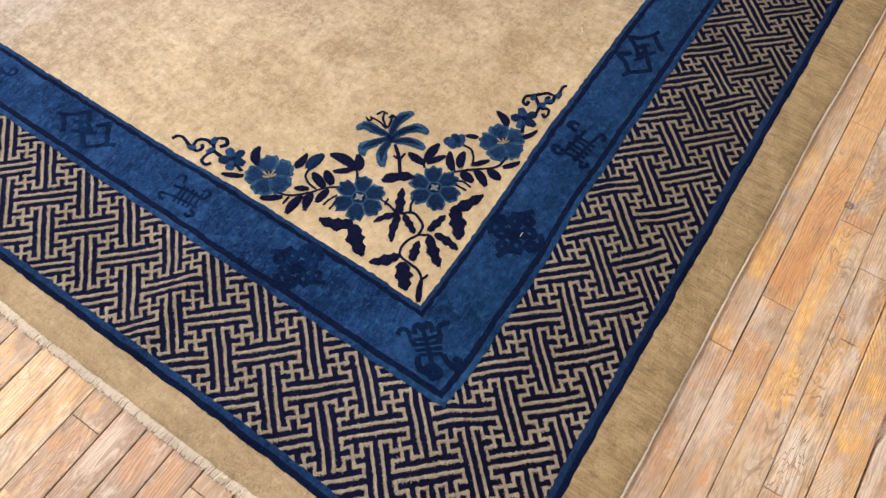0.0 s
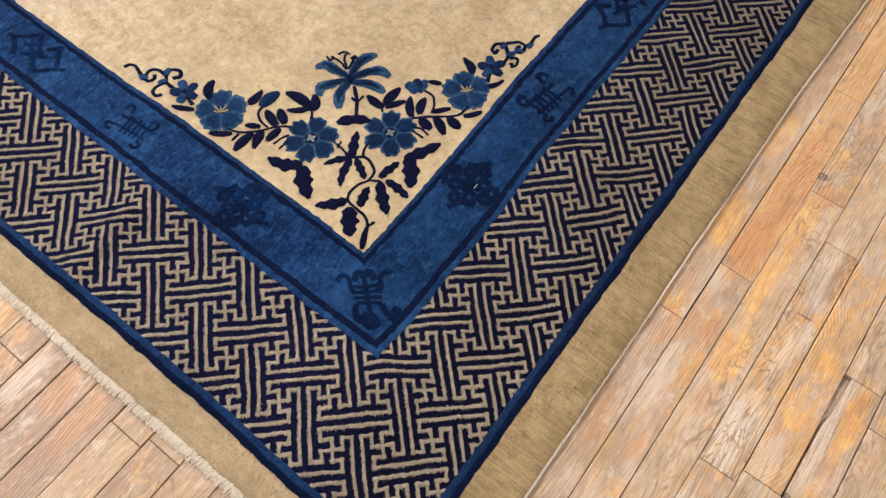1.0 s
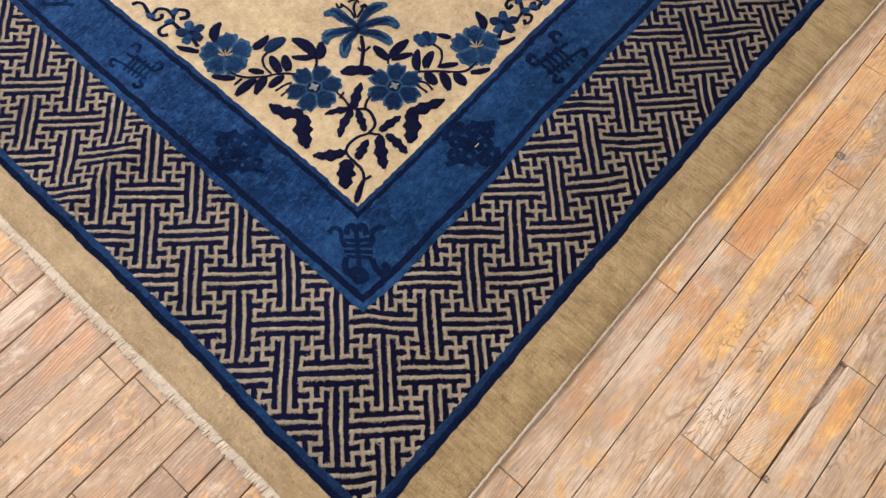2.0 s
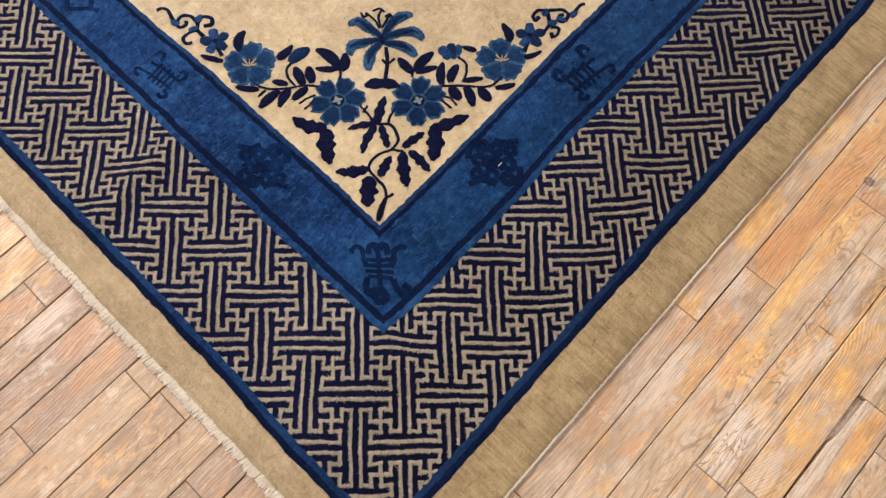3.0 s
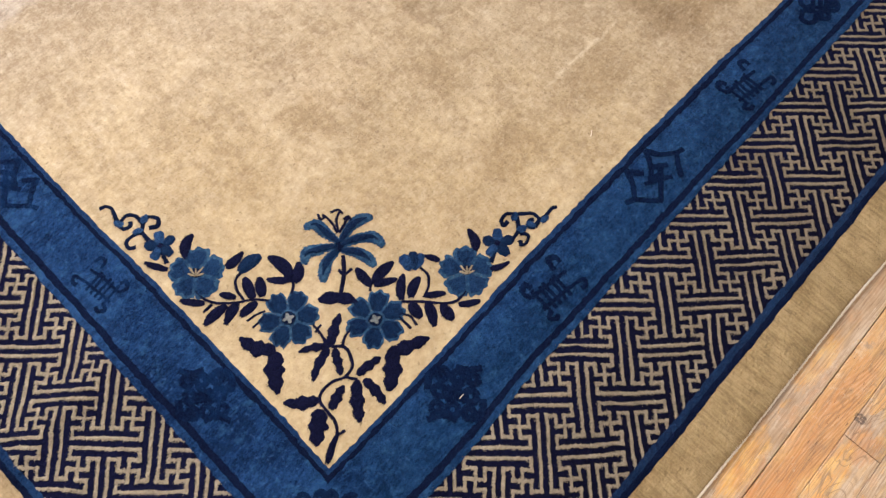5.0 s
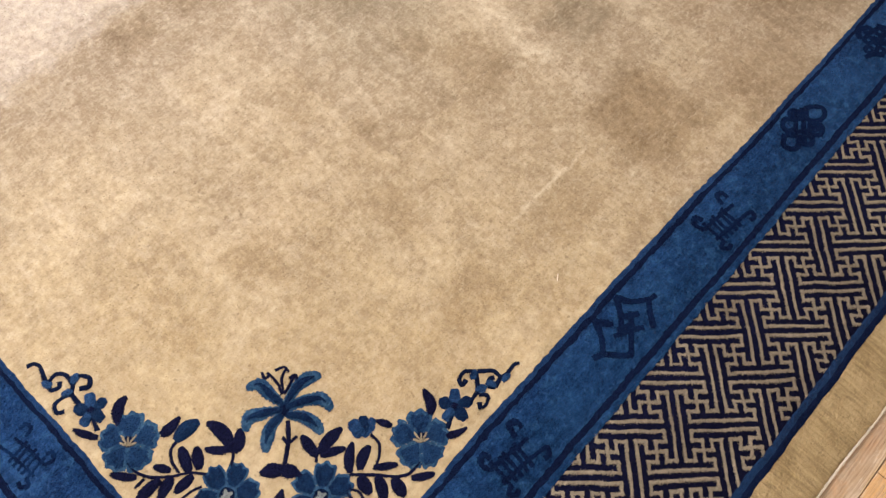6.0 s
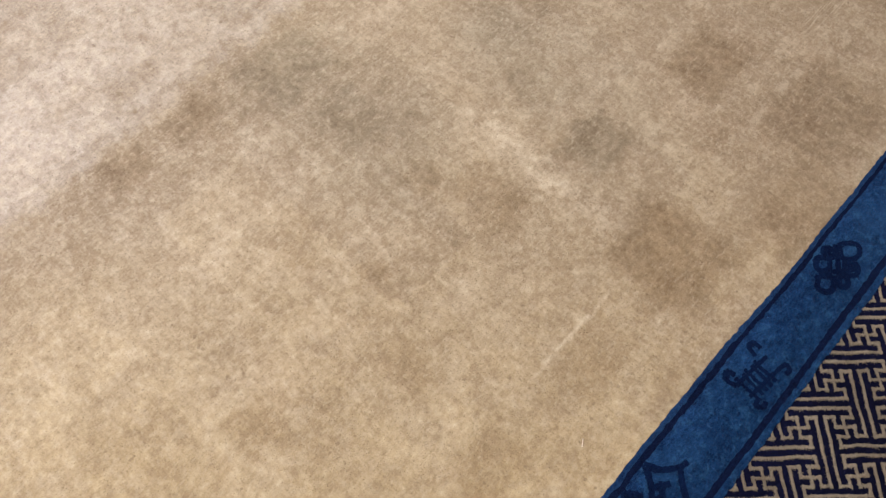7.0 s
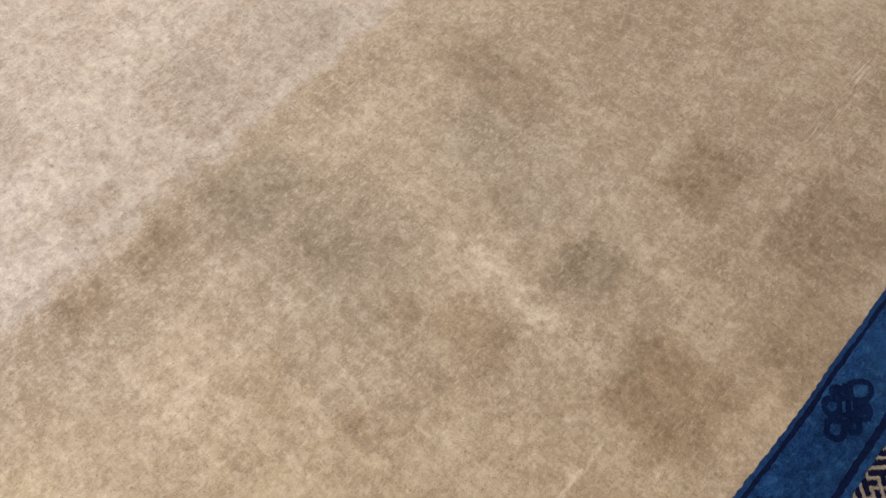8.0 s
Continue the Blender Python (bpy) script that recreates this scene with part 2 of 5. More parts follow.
    colour = n.mix(blots(n, x, y, DULLED, 0.10, 20.0, 0.9), colour, (0.905, 0.92, 0.935), "MULTIPLY")
    colour = n.mix(blots(n, x, y, GREY_MARKS, 0.070, 40.0, 0.42, True), colour, (0.82, 0.825, 0.815), "MULTIPLY")
    colour = n.mix(blots(n, x, y, BROWN_MARKS, 0.060, 40.0, 0.42, True), colour, (0.72, 0.67, 0.61), "MULTIPLY")
    colour = n.mix(blots(n, x, y, BLEACHED, 0.075, 36.0, 0.75, True), colour, (1.28, 1.30, 1.35), "MULTIPLY")
    line_a = n.maths("MULTIPLY", band(n, y, 0.962, 0.036, 0.09), n.maths("MULTIPLY", n.ramp(x, -0.60, -0.54), n.ramp(x, -0.22, -0.28)))
    line_b = n.maths("MULTIPLY", n.maths("MULTIPLY", band(n, x, -0.196, 0.012, 0.03), 0.55), n.maths("MULTIPLY", n.ramp(y, 1.18, 1.26), n.ramp(y, 1.48, 1.42)))
    line_c = n.maths("MULTIPLY", band(n, x, -0.188, 0.005, 0.02), n.maths("MULTIPLY", n.ramp(y, 0.66, 0.74), n.ramp(y, 0.90, 0.85)))
    lines = n.maths("MAXIMUM", line_a, n.maths("MAXIMUM", line_b, line_c))
    lines = n.maths("MULTIPLY", lines, n.ramp(n.noise(42, 5, 0.7), 0.40, 0.58))
    colour = n.mix(n.maths("MULTIPLY", lines, 0.52), colour, (0.76, 0.67, 0.535))
    comb = n.maths("MULTIPLY", n.ramp(n.noise(1.0, 2, 0.5, n.scaled(330, 9, 1)), 0.54, 0.62), band(n, x, -0.236, 0.026, 0.02))
    comb = n.maths("MULTIPLY", comb, n.maths("MULTIPLY", n.ramp(y, 1.50, 1.56), n.ramp(y, 1.76, 1.70)))
    colour = n.mix(n.maths("MULTIPLY", comb, 0.5), colour, (0.76, 0.67, 0.535))
    speckle = n.noise(1.0, 3, 0.6, n.scaled(240, 150, 200, turn=20))
    colour = n.mix(n.ramp(speckle, 0.48, 0.34, 0.0, 0.13), colour, (0.225, 0.165, 0.105))
    colour = n.mix(n.ramp(speckle, 0.54, 0.70, 0.0, 0.11), colour, (0.80, 0.71, 0.55))
    tuft = n.ramp(n.noise(1.0, 2, 0.5, n.scaled(190, 75, 100, turn=25)), 0.55, 0.74)
    colour = n.mix(n.maths("MULTIPLY", n.maths("MULTIPLY", tuft, used), n.ramp(n.noise(7, 3, 0.6), 0.36, 0.60, 0.05, 0.22)), colour, (0.84, 0.76, 0.62))
    fleck = n.ramp(n.noise(110, 2, 0.5), 0.67, 0.74)
    colour = n.mix(n.maths("MULTIPLY", fleck, 0.40), colour, (0.15, 0.105, 0.07))
    return n.mix(1.0, colour, (0.768, 0.738, 0.698), "MULTIPLY")


def margin_wear(n, colour):
    """Brown scuffs across the plain margin, which is made browner along one side."""
    split = n.tree.nodes.new("ShaderNodeSeparateXYZ")
    n.put(split.inputs[0], n.coord)
    scuff = n.ramp(n.noise(1.0, 6, 0.75, n.scaled(17, 21, 1)), 0.42, 0.62)
    side = n.ramp(n.maths("ADD", split.outputs[0], n.maths("MULTIPLY", n.noise(9, 3), 0.1)), 0.20, 0.36, 0.45, 1.0)
    colour = n.mix(n.ramp(side, 0.45, 1.0, 0.0, 0.38), colour, (0.32, 0.236, 0.122))
    colour = n.mix(n.maths("MULTIPLY", n.maths("MULTIPLY", scuff, side), 0.50), colour, (0.190, 0.132, 0.064))
    nap = n.noise(1.0, 4, 0.65, n.scaled(26, 250, 60, turn=-6))
    colour = n.mix(n.maths("MULTIPLY", n.ramp(nap, 0.50, 0.36), n.maths("MULTIPLY", side, 0.32)), colour, (0.150, 0.104, 0.052))
    colour = n.mix(n.maths("MULTIPLY", n.ramp(nap, 0.54, 0.68), n.maths("MULTIPLY", side, 0.30)), colour, (0.60, 0.47, 0.27))
    rub = n.ramp(n.noise(1.0, 5, 0.7, n.scaled(34, 60, 1)), 0.56, 0.70)
    colour = n.mix(n.maths("MULTIPLY", n.maths("MULTIPLY", rub, side), 0.50), colour, (0.11, 0.08, 0.045))
    return n.mix(side, colour, (1.02, 0.985, 0.88), "MULTIPLY")


def fret_nap_shade(n, colour):
    """Nap shading painted into the border's colour along one side, in uneven patches."""
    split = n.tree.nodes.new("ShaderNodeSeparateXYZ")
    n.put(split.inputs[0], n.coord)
    far_shade = n.maths("MULTIPLY", n.ramp(split.outputs[1], 0.25, 0.75), n.ramp(n.noise(7, 5, 0.65), 0.34, 0.60, 0.35, 1.0))
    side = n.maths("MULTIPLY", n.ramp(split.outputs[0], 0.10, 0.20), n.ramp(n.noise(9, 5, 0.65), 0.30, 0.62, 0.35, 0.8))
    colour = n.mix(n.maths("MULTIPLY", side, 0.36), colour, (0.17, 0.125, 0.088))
    return n.mix(n.maths("MULTIPLY", far_shade, 0.50), colour, (0.15, 0.112, 0.085))


def nap_shade(n, colour, depth=0.72):
    """Nap shading put into the dye colour: one side's blues are painted darker."""
    split = n.tree.nodes.new("ShaderNodeSeparateXYZ")
    n.put(split.inputs[0], n.coord)
    where = n.maths("ADD", split.outputs[0], n.maths("MULTIPLY", n.maths("SUBTRACT", n.noise(6, 4, 0.65), 0.5), 0.35))
    return n.mix(n.ramp(where, 0.06, 0.26, 0.0, depth), colour, (0.0032, 0.0033, 0.0125))


def band_wear_shade(n, colour):
    """Rubbed, clouded dye of the blue band; sheen and one side's nap shade painted."""
    cloud = n.noise(11, 4, 0.6)
    colour = n.mix(n.ramp(cloud, 0.52, 0.70, 0.0, 0.55), colour, (0.030, 0.100, 0.262))
    colour = n.mix(n.ramp(cloud, 0.48, 0.32, 0.0, 0.60), colour, (0.0030, 0.0150, 0.062))
    fleck = n.ramp(n.noise(150, 2, 0.5), 0.62, 0.74, 0.0, 0.45)
    colour = n.mix(fleck, colour, (0.050, 0.130, 0.29))
    split = n.tree.nodes.new("ShaderNodeSeparateXYZ")
    n.put(split.inputs[0], n.coord)
    where = n.maths("ADD", split.outputs[0], n.maths("MULTIPLY", n.maths("SUBTRACT", cloud, 0.5), 0.2))
    colour = n.mix(n.ramp(where, -0.02, 0.06, 0.0, 0.34), colour, (0.0040, 0.0275, 0.070))
    lock = n.noise(1.0, 4, 0.65, n.scaled(70, 55, 60, turn=30))
    colour = n.mix(n.ramp(lock, 0.50, 0.34, 0.0, 0.42), colour, (0.0020, 0.0120, 0.050))
    return n.mix(n.ramp(lock, 0.54, 0.70, 0.0, 0.50), colour, (0.032, 0.110, 0.240))


def rim_wear(n, colour):
    """Pale rims that run into the blue of their petals."""
    return n.mix(n.ramp(n.noise(130, 4, 0.65), 0.42, 0.58, 0.0, 0.75), colour, (0.009, 0.038, 0.112))


def emblem_fade(n, colour):
    """Emblems worn unevenly into the ground of their band."""
    split = n.tree.nodes.new("ShaderNodeSeparateXYZ")
    n.put(split.inputs[0], n.coord)
    much = n.ramp(split.outputs[0], -0.05, 0.03, 0.78, 0.22)
    return n.mix(n.maths("MULTIPLY", n.ramp(n.noise(45, 4, 0.65), 0.42, 0.62), much), colour, (0.0060, 0.0260, 0.094))


WOOL_FIELD = wool("wool_camel_field", (0.355, 0.258, 0.142), (0.82, 0.685, 0.450), 0.04, 0.55, 0.10, field_wear_shade, relief_depth=0.22)
WOOL_MARGIN = wool("wool_camel_margin", (0.310, 0.228, 0.140), (0.600, 0.468, 0.310), 0.03, 0.7, 0.75, margin_wear, relief_depth=0.8)
WOOL_FRET = wool("wool_sand_fret", (0.220, 0.180, 0.132), (0.555, 0.470, 0.355), 0.02, 0.6, 1.0, fret_nap_shade)
WOOL_NAVY = wool("wool_navy", (0.0024, 0.0029, 0.0140), (0.0096, 0.0114, 0.0470), 0.0, 0.6, 1.1, nap_shade)
WOOL_INK = wool("wool_ink_blue", (0.0017, 0.0038, 0.0185), (0.0062, 0.0138, 0.0490), 0.0, 0.6, 1.0)
WOOL_BLUE = wool("wool_deep_blue", (0.0010, 0.0080, 0.043), (0.0190, 0.072, 0.212), 0.02, 1.0, 1.2, band_wear_shade, streaks=0.35)
WOOL_EDGE = wool("wool_edge_blue", (0.0018, 0.0095, 0.046), (0.019, 0.064, 0.175), 0.02, 0.9, 0.9, lambda n, colour: nap_shade(n, colour, 0.42))
WOOL_EMBLEM = wool("wool_band_shadow_blue", (0.0012, 0.0040, 0.022), (0.0054, 0.0158, 0.056), 0.0, 0.9, 1.1, emblem_fade)
WOOL_PETAL = wool("wool_petal_blue", (0.0025, 0.0140, 0.060), (0.0270, 0.084, 0.215), 0.02, 1.0, 1.1)
WOOL_MID = wool("wool_mid_blue", (0.0018, 0.0100, 0.044), (0.0165, 0.056, 0.150), 0.02, 1.0, 1.2)
WOOL_DUSK = wool("wool_dusk_blue", (0.0012, 0.0070, 0.034), (0.0080, 0.0300, 0.090), 0.02, 1.0, 1.3)
WOOL_RIM = wool("wool_pale_blue", (0.012, 0.046, 0.108), (0.060, 0.145, 0.250), 0.02, 0.9, 1.2, rim_wear)
WOOL_HEART = wool("wool_pale_grey", (0.10, 0.13, 0.15), (0.34, 0.35, 0.34), 0.02, 0.8, 1.0)
WOOL_OCHRE = wool("wool_ochre", (0.22, 0.17, 0.11), (0.46, 0.38, 0.27), 0.02, 0.6, 0.8)
COTTON = wool("cotton_cream", (0.56, 0.475, 0.375), (0.88, 0.785, 0.665), 0.05, 0.5, 0.5)


# what is left of the floor's finish: honey varnish, russet stain, scrubbed white wood, a knot and a crack
HONEY_MARKS = [(0.410, 0.40, 0.022, 0.065, 0.9), (0.412, 0.225, 0.022, 0.020, 0.8), (0.517, 0.205, 0.024, 0.05, 1.0), (0.506, 0.35, 0.016, 0.10, 0.9), (0.507, 0.47, 0.020, 0.06, 0.9), (0.575, 0.165, 0.012, 0.03, 0.8), (0.571, 0.29, 0.014, 0.05, 0.6), (0.637, 0.27, 0.018, 0.03, 0.95), (0.627, 0.19, 0.022, 0.04, 0.9), (0.608, 0.36, 0.009, 0.09, 0.7), (0.503, 0.617, 0.018, 0.03, 0.8), (0.405, 0.60, 0.018, 0.06, 0.7), (0.697, 0.22, 0.012, 0.075, 1.0), (0.690, 0.10, 0.012, 0.03, 0.6), (-0.357, -0.40, 0.02, 0.09, 0.5), (-0.31, -0.40, 0.013, 0.02, 0.6)]
RUSSET_MARKS = [(0.460, 0.385, 0.03, 0.07, 1.0), (0.466, 0.53, 0.028, 0.13, 0.85), (0.474, 0.215, 0.020, 0.03, 0.7), (0.449, 0.24, 0.012, 0.04, 0.55), (0.425, 0.187, 0.012, 0.03, 0.65), (0.472, 0.01, 0.010, 0.025, 0.6), (0.516, 0.125, 0.020, 0.03, 0.4), (0.411, 0.02, 0.016, 0.05, 0.35), (0.520, 0.54, 0.022, 0.028, 0.7), (0.697, 0.23, 0.010, 0.05, 0.45), (-0.200, -0.41, 0.02, 0.04, 0.6), (-0.145, -0.43, 0.02, 0.05, 0.5), (-0.315, -0.46, 0.014, 0.015, 0.7)]
WHITE_MARKS = [(0.572, 0.12, 0.022, 0.07, 0.7), (0.580, 0.25, 0.014, 0.06, 0.6), (0.445, 0.30, 0.012, 0.03, 0.55), (0.452, 0.12, 0.016, 0.06, 0.5), (0.672, 0.19, 0.010, 0.12, 0.6), (0.570, 0.44, 0.016, 0.05, 0.6), (0.625, 0.10, 0.018, 0.04, 0.5), (-0.25, -0.43, 0.02, 0.05, 0.6)]
DARK_MARKS = [(0.666, 0.074, 0.006, 0.005, 0.9), (0.496, 0.570, 0.009, 0.008, 0.8), (0.578, 0.325, 0.013, 0.0016, 0.8)]


def oak():
    """Old strip oak: open grain along the board, worn grey wood and patches of amber varnish."""
    n = Net("worn_oak")
    info = n.tree.nodes.new("ShaderNodeObjectInfo")
    island = n.tree.nodes.new("ShaderNodeNewGeometry").outputs["Random Per Island"]
    rnd = n.maths("FRACT", n.maths("ADD", info.outputs["Random"], island))
    finish = n.tree.nodes.new("ShaderNodeSeparateColor")
    n.put(finish.inputs[0], info.outputs["Color"])
    varnish, brown, bare = finish.outputs[0], finish.outputs[1], finish.outputs[2]
    shift = n.tree.nodes.new("ShaderNodeCombineXYZ")
    n.put(shift.inputs[0], n.maths("MULTIPLY", rnd, 37.0))
    n.put(shift.inputs[1], n.maths("MULTIPLY", rnd, 91.0))
    n.put(shift.inputs[2], n.maths("MULTIPLY", rnd, 53.0))
    sv = shift.outputs[0]
    spot_xyz = n.tree.nodes.new("ShaderNodeSeparateXYZ")
    n.put(spot_xyz.inputs[0], n.coord)
    swirl = n.noise(1.0, 1.5, 0.45, n.scaled(8, 3.2, 1, sv))
    jitter = n.noise(1.0, 4, 0.65, n.scaled(70, 7, 1, sv))
    pitch = n.maths("ADD", 780.0, n.maths("MULTIPLY", n.maths("FRACT", n.maths("MULTIPLY", rnd, 5.17)), 900.0))
    bow = n.maths("ADD", 40.0, n.maths("MULTIPLY", n.maths("FRACT", n.maths("MULTIPLY", rnd, 11.3)), 150.0))
    phase = n.maths("ADD", n.maths("MULTIPLY", spot_xyz.outputs[0], pitch), n.maths("ADD", n.maths("MULTIPLY", swirl, bow), n.maths("MULTIPLY", jitter, 9.0)))
    wave = n.maths("ADD", n.maths("MULTIPLY", n.maths("SINE", phase), 0.72), n.maths("MULTIPLY", n.maths("SUBTRACT", n.noise(1.0, 4, 0.7, n.scaled(260, 20, 1, sv)), 0.5), 2.4))
    rings = n.ramp(wave, 0.10, 0.95)
    blanch = n.ramp(wave, -0.1, -0.9)
    strength = n.maths("MULTIPLY", n.ramp(n.noise(1.0, 4, 0.6, n.scaled(26, 5, 1, sv)), 0.36, 0.62, 0.15, 1.0), n.ramp(n.maths("FRACT", n.maths("MULTIPLY", rnd, 3.7)), 0.0, 1.0, 0.45, 1.0))
    pores = n.ramp(n.noise(1.0, 4, 0.7, n.scaled(420, 16, 1, sv)), 0.52, 0.64)
    fine = n.ramp(n.noise(1.0, 3, 0.6, n.scaled(620, 24, 1, sv)), 0.3, 0.7)
    tone = n.maths("ADD", n.noise(1.0, 2, 0.5, n.scaled(6, 1.5, 1, sv)), n.maths("MULTIPLY", n.maths("SUBTRACT", rnd, 0.5), 0.25))
    wood = n.mix(n.ramp(tone, 0.32, 0.68), (0.268, 0.176, 0.110), (0.440, 0.316, 0.205))
    wood = n.mix(brown, wood, (0.225, 0.142, 0.102))
    grey = n.ramp(n.noise(1.0, 5, 0.65, n.scaled(18, 7, 1, sv)), 0.42, 0.60)
    wood = n.mix(n.maths("MULTIPLY", grey, bare), wood, (0.52, 0.445, 0.385))
    lot = n.maths("MULTIPLY", n.maths("SUBTRACT", n.maths("FRACT", n.maths("MULTIPLY", rnd, 7.31)), 0.5), 0.24)
    amber = n.ramp(n.maths("ADD", n.noise(1.0, 9, 0.78, n.scaled(24, 13, 1, sv)), n.maths("ADD", lot, n.maths("SUBTRACT", varnish, 0.5))), 0.525, 0.572)
    wood = n.mix(n.maths("MULTIPLY", amber, 0.9), wood, n.mix(tone, (0.47, 0.225, 0.07), (0.62, 0.41, 0.175)))
    redder = n.ramp(n.noise(1.0, 4, 0.6, n.scaled(20, 6, 4, sv)), 0.55, 0.66)
    wood = n.mix(n.maths("MULTIPLY", redder, 0.35), wood, (0.44, 0.20, 0.09))
    streak = n.ramp(n.noise(1.0, 4, 0.6, n.scaled(100, 5, 1, sv)), 0.54, 0.66)
    wood = n.mix(n.maths("MULTIPLY", streak, 0.42), wood, (0.60, 0.37, 0.145))
    cloud = n.noise(1.0, 6, 0.7, n.scaled(48, 20, 1, sv), 0.4)
    wood = n.mix(n.ramp(cloud, 0.50, 0.36, 0.0, 0.40), wood, (0.215, 0.140, 0.092))
    wood = n.mix(n.ramp(cloud, 0.52, 0.66, 0.0, 0.32), wood, (0.60, 0.50, 0.41))
    peach = n.ramp(n.noise(1.0, 7, 0.74, n.scaled(34, 15, 2, sv)), 0.53, 0.62)
    wood = n.mix(n.maths("MULTIPLY", peach, 0.40), wood, (0.52, 0.262, 0.112))
    scrub = n.ramp(n.noise(1.0, 6, 0.75, n.scaled(95, 24, 3, sv)), 0.55, 0.66)
    wood = n.mix(n.maths("MULTIPLY", scrub, 0.36), wood, (0.66, 0.575, 0.49))
    figure = n.noise(1.0, 2.5, 0.5, n.scaled(30, 7, 1, sv), 0.9)
    line = n.ramp(n.maths("ABSOLUTE", n.maths("SUBTRACT", n.maths("FRACT", n.maths("MULTIPLY", figure, 12.0)), 0.5)), 0.19, 0.05)
    marbled = n.maths("MAXIMUM", n.ramp(n.maths("FRACT", n.maths("MULTIPLY", rnd, 13.7)), 0.30, 0.75, 0.18, 0.68), n.ramp(bare, 0.6, 0.95, 0.0, 0.90))
    px, py = spot_xyz.outputs[0], spot_xyz.outputs[1]
    honey = n.mix(n.ramp(n.noise(1.0, 3, 0.6, n.scaled(60, 30, 1)), 0.35, 0.65), (0.58, 0.255, 0.035), (0.76, 0.46, 0.12))
    left_on = n.maths("MULTIPLY", n.ramp(n.noise(1.0, 6, 0.75, n.scaled(75, 28, 1)), 0.36, 0.52, 0.45, 1.0), n.ramp(n.noise(1.0, 4, 0.65, n.scaled(210, 11, 1)), 0.36, 0.54, 0.35, 1.0))
    wood = n.mix(n.maths("MULTIPLY", n.maths("MULTIPLY", blots(n, px, py, HONEY_MARKS, 0.040, 46.0, 0.75, False, 2.4), left_on), 0.9), wood, honey)
    wood = n.mix(n.maths("MULTIPLY", blots(n, px, py, RUSSET_MARKS, 0.040, 46.0, 0.8, False, 2.4), n.ramp(left_on, 0.2, 1.0, 0.45, 0.90)), wood, (0.46, 0.19, 0.055))
    wood = n.mix(n.maths("MULTIPLY", blots(n, px, py, WHITE_MARKS, 0.04, 40.0, 0.95, False, 2.4), 0.9), wood, (0.62, 0.545, 0.475))
    wood = n.mix(n.maths("MULTIPLY", n.maths("MULTIPLY", blanch, strength), 0.22), wood, (0.74, 0.63, 0.52))
    wood = n.mix(n.maths("MULTIPLY", n.maths("MULTIPLY", rings, strength), n.ramp(bare, 0.55, 0.9, 0.60, 0.88)), wood, (0.190, 0.110, 0.060))
    wood = n.mix(n.maths("MULTIPLY", n.maths("MULTIPLY", line, marbled), n.ramp(n.noise(1.0, 3, 0.6, n.scaled(30, 9, 1, sv)), 0.42, 0.58)), wood, (0.185, 0.115, 0.072))
    wood = n.mix(n.maths("MULTIPLY", pores, 0.55), wood, (0.185, 0.112, 0.066))
    wood = n.mix(n.maths("MULTIPLY", fine, 0.15), wood, (0.68, 0.575, 0.465))
    grime = n.ramp(n.noise(1.0, 5, 0.75, n.scaled(50, 34, 1, sv)), 0.63, 0.74)
    wood = n.mix(n.maths("MULTIPLY", grime, 0.5), wood, (0.11, 0.08, 0.06))
    pits = n.ramp(n.noise(1.0, 2, 0.5, n.scaled(420, 60, 1, sv)), 0.70, 0.76)
    wood = n.mix(n.maths("MULTIPLY", pits, 0.7), wood, (0.10, 0.06, 0.035))
    scrape = n.ramp(n.noise(1.0, 7, 0.8, n.scaled(30, 22, 3, sv)), 0.57, 0.66)
    wood = n.mix(n.maths("MULTIPLY", scrape, 0.42), wood, (0.62, 0.55, 0.48))
    wood = n.mix(n.maths("MULTIPLY", blots(n, px, py, DARK_MARKS, 0.006, 120.0, 0.6), n.ramp(n.noise(260, 3, 0.6), 0.36, 0.52)), wood, (0.07, 0.05, 0.045))
    wood = n.mix(1.0, wood, (1.01, 0.975, 0.925), "MULTIPLY")
    rough = n.ramp(amber, 0.0, 1.0, 0.5, 0.3)
    height = n.maths("SUBTRACT", n.maths("MULTIPLY", fine, 0.25), n.maths("ADD", pores, n.maths("MULTIPLY", rings, 0.5)))
    return n.finish(wood, rough, height, 0.4, 0.0007, Specular_IOR_Level=0.4)


OAK = oak()


def plain(name, a, b, scale, rough, bump=0.2):
    n = Net(name)
    fac = n.ramp(n.noise(scale, 4, 0.6), 0.3, 0.7)
    return n.finish(n.mix(fac, a, b), rough, n.noise(scale * 12, 3), bump, 0.001)


GAP = plain("dusty_subfloor", (0.070, 0.046, 0.031), (0.125, 0.086, 0.057), 30, 0.9)
PLASTER = plain("white_wall_paint", (0.70, 0.67, 0.62), (0.78, 0.75, 0.70), 3, 0.7)
CEILING = plain("ceiling_paint", (0.76, 0.75, 0.72), (0.82, 0.81, 0.78), 3, 0.8)
FRAME_WHITE = plain("white_gloss_paint", (0.74, 0.73, 0.70), (0.80, 0.79, 0.76), 6, 0.35, 0.05)
STEEL = plain("white_steel", (0.72, 0.72, 0.70), (0.78, 0.78, 0.76), 8, 0.4, 0.05)

# ---------------------------------------------------------------- mesh helpers


NAP = np.random.default_rng(5)


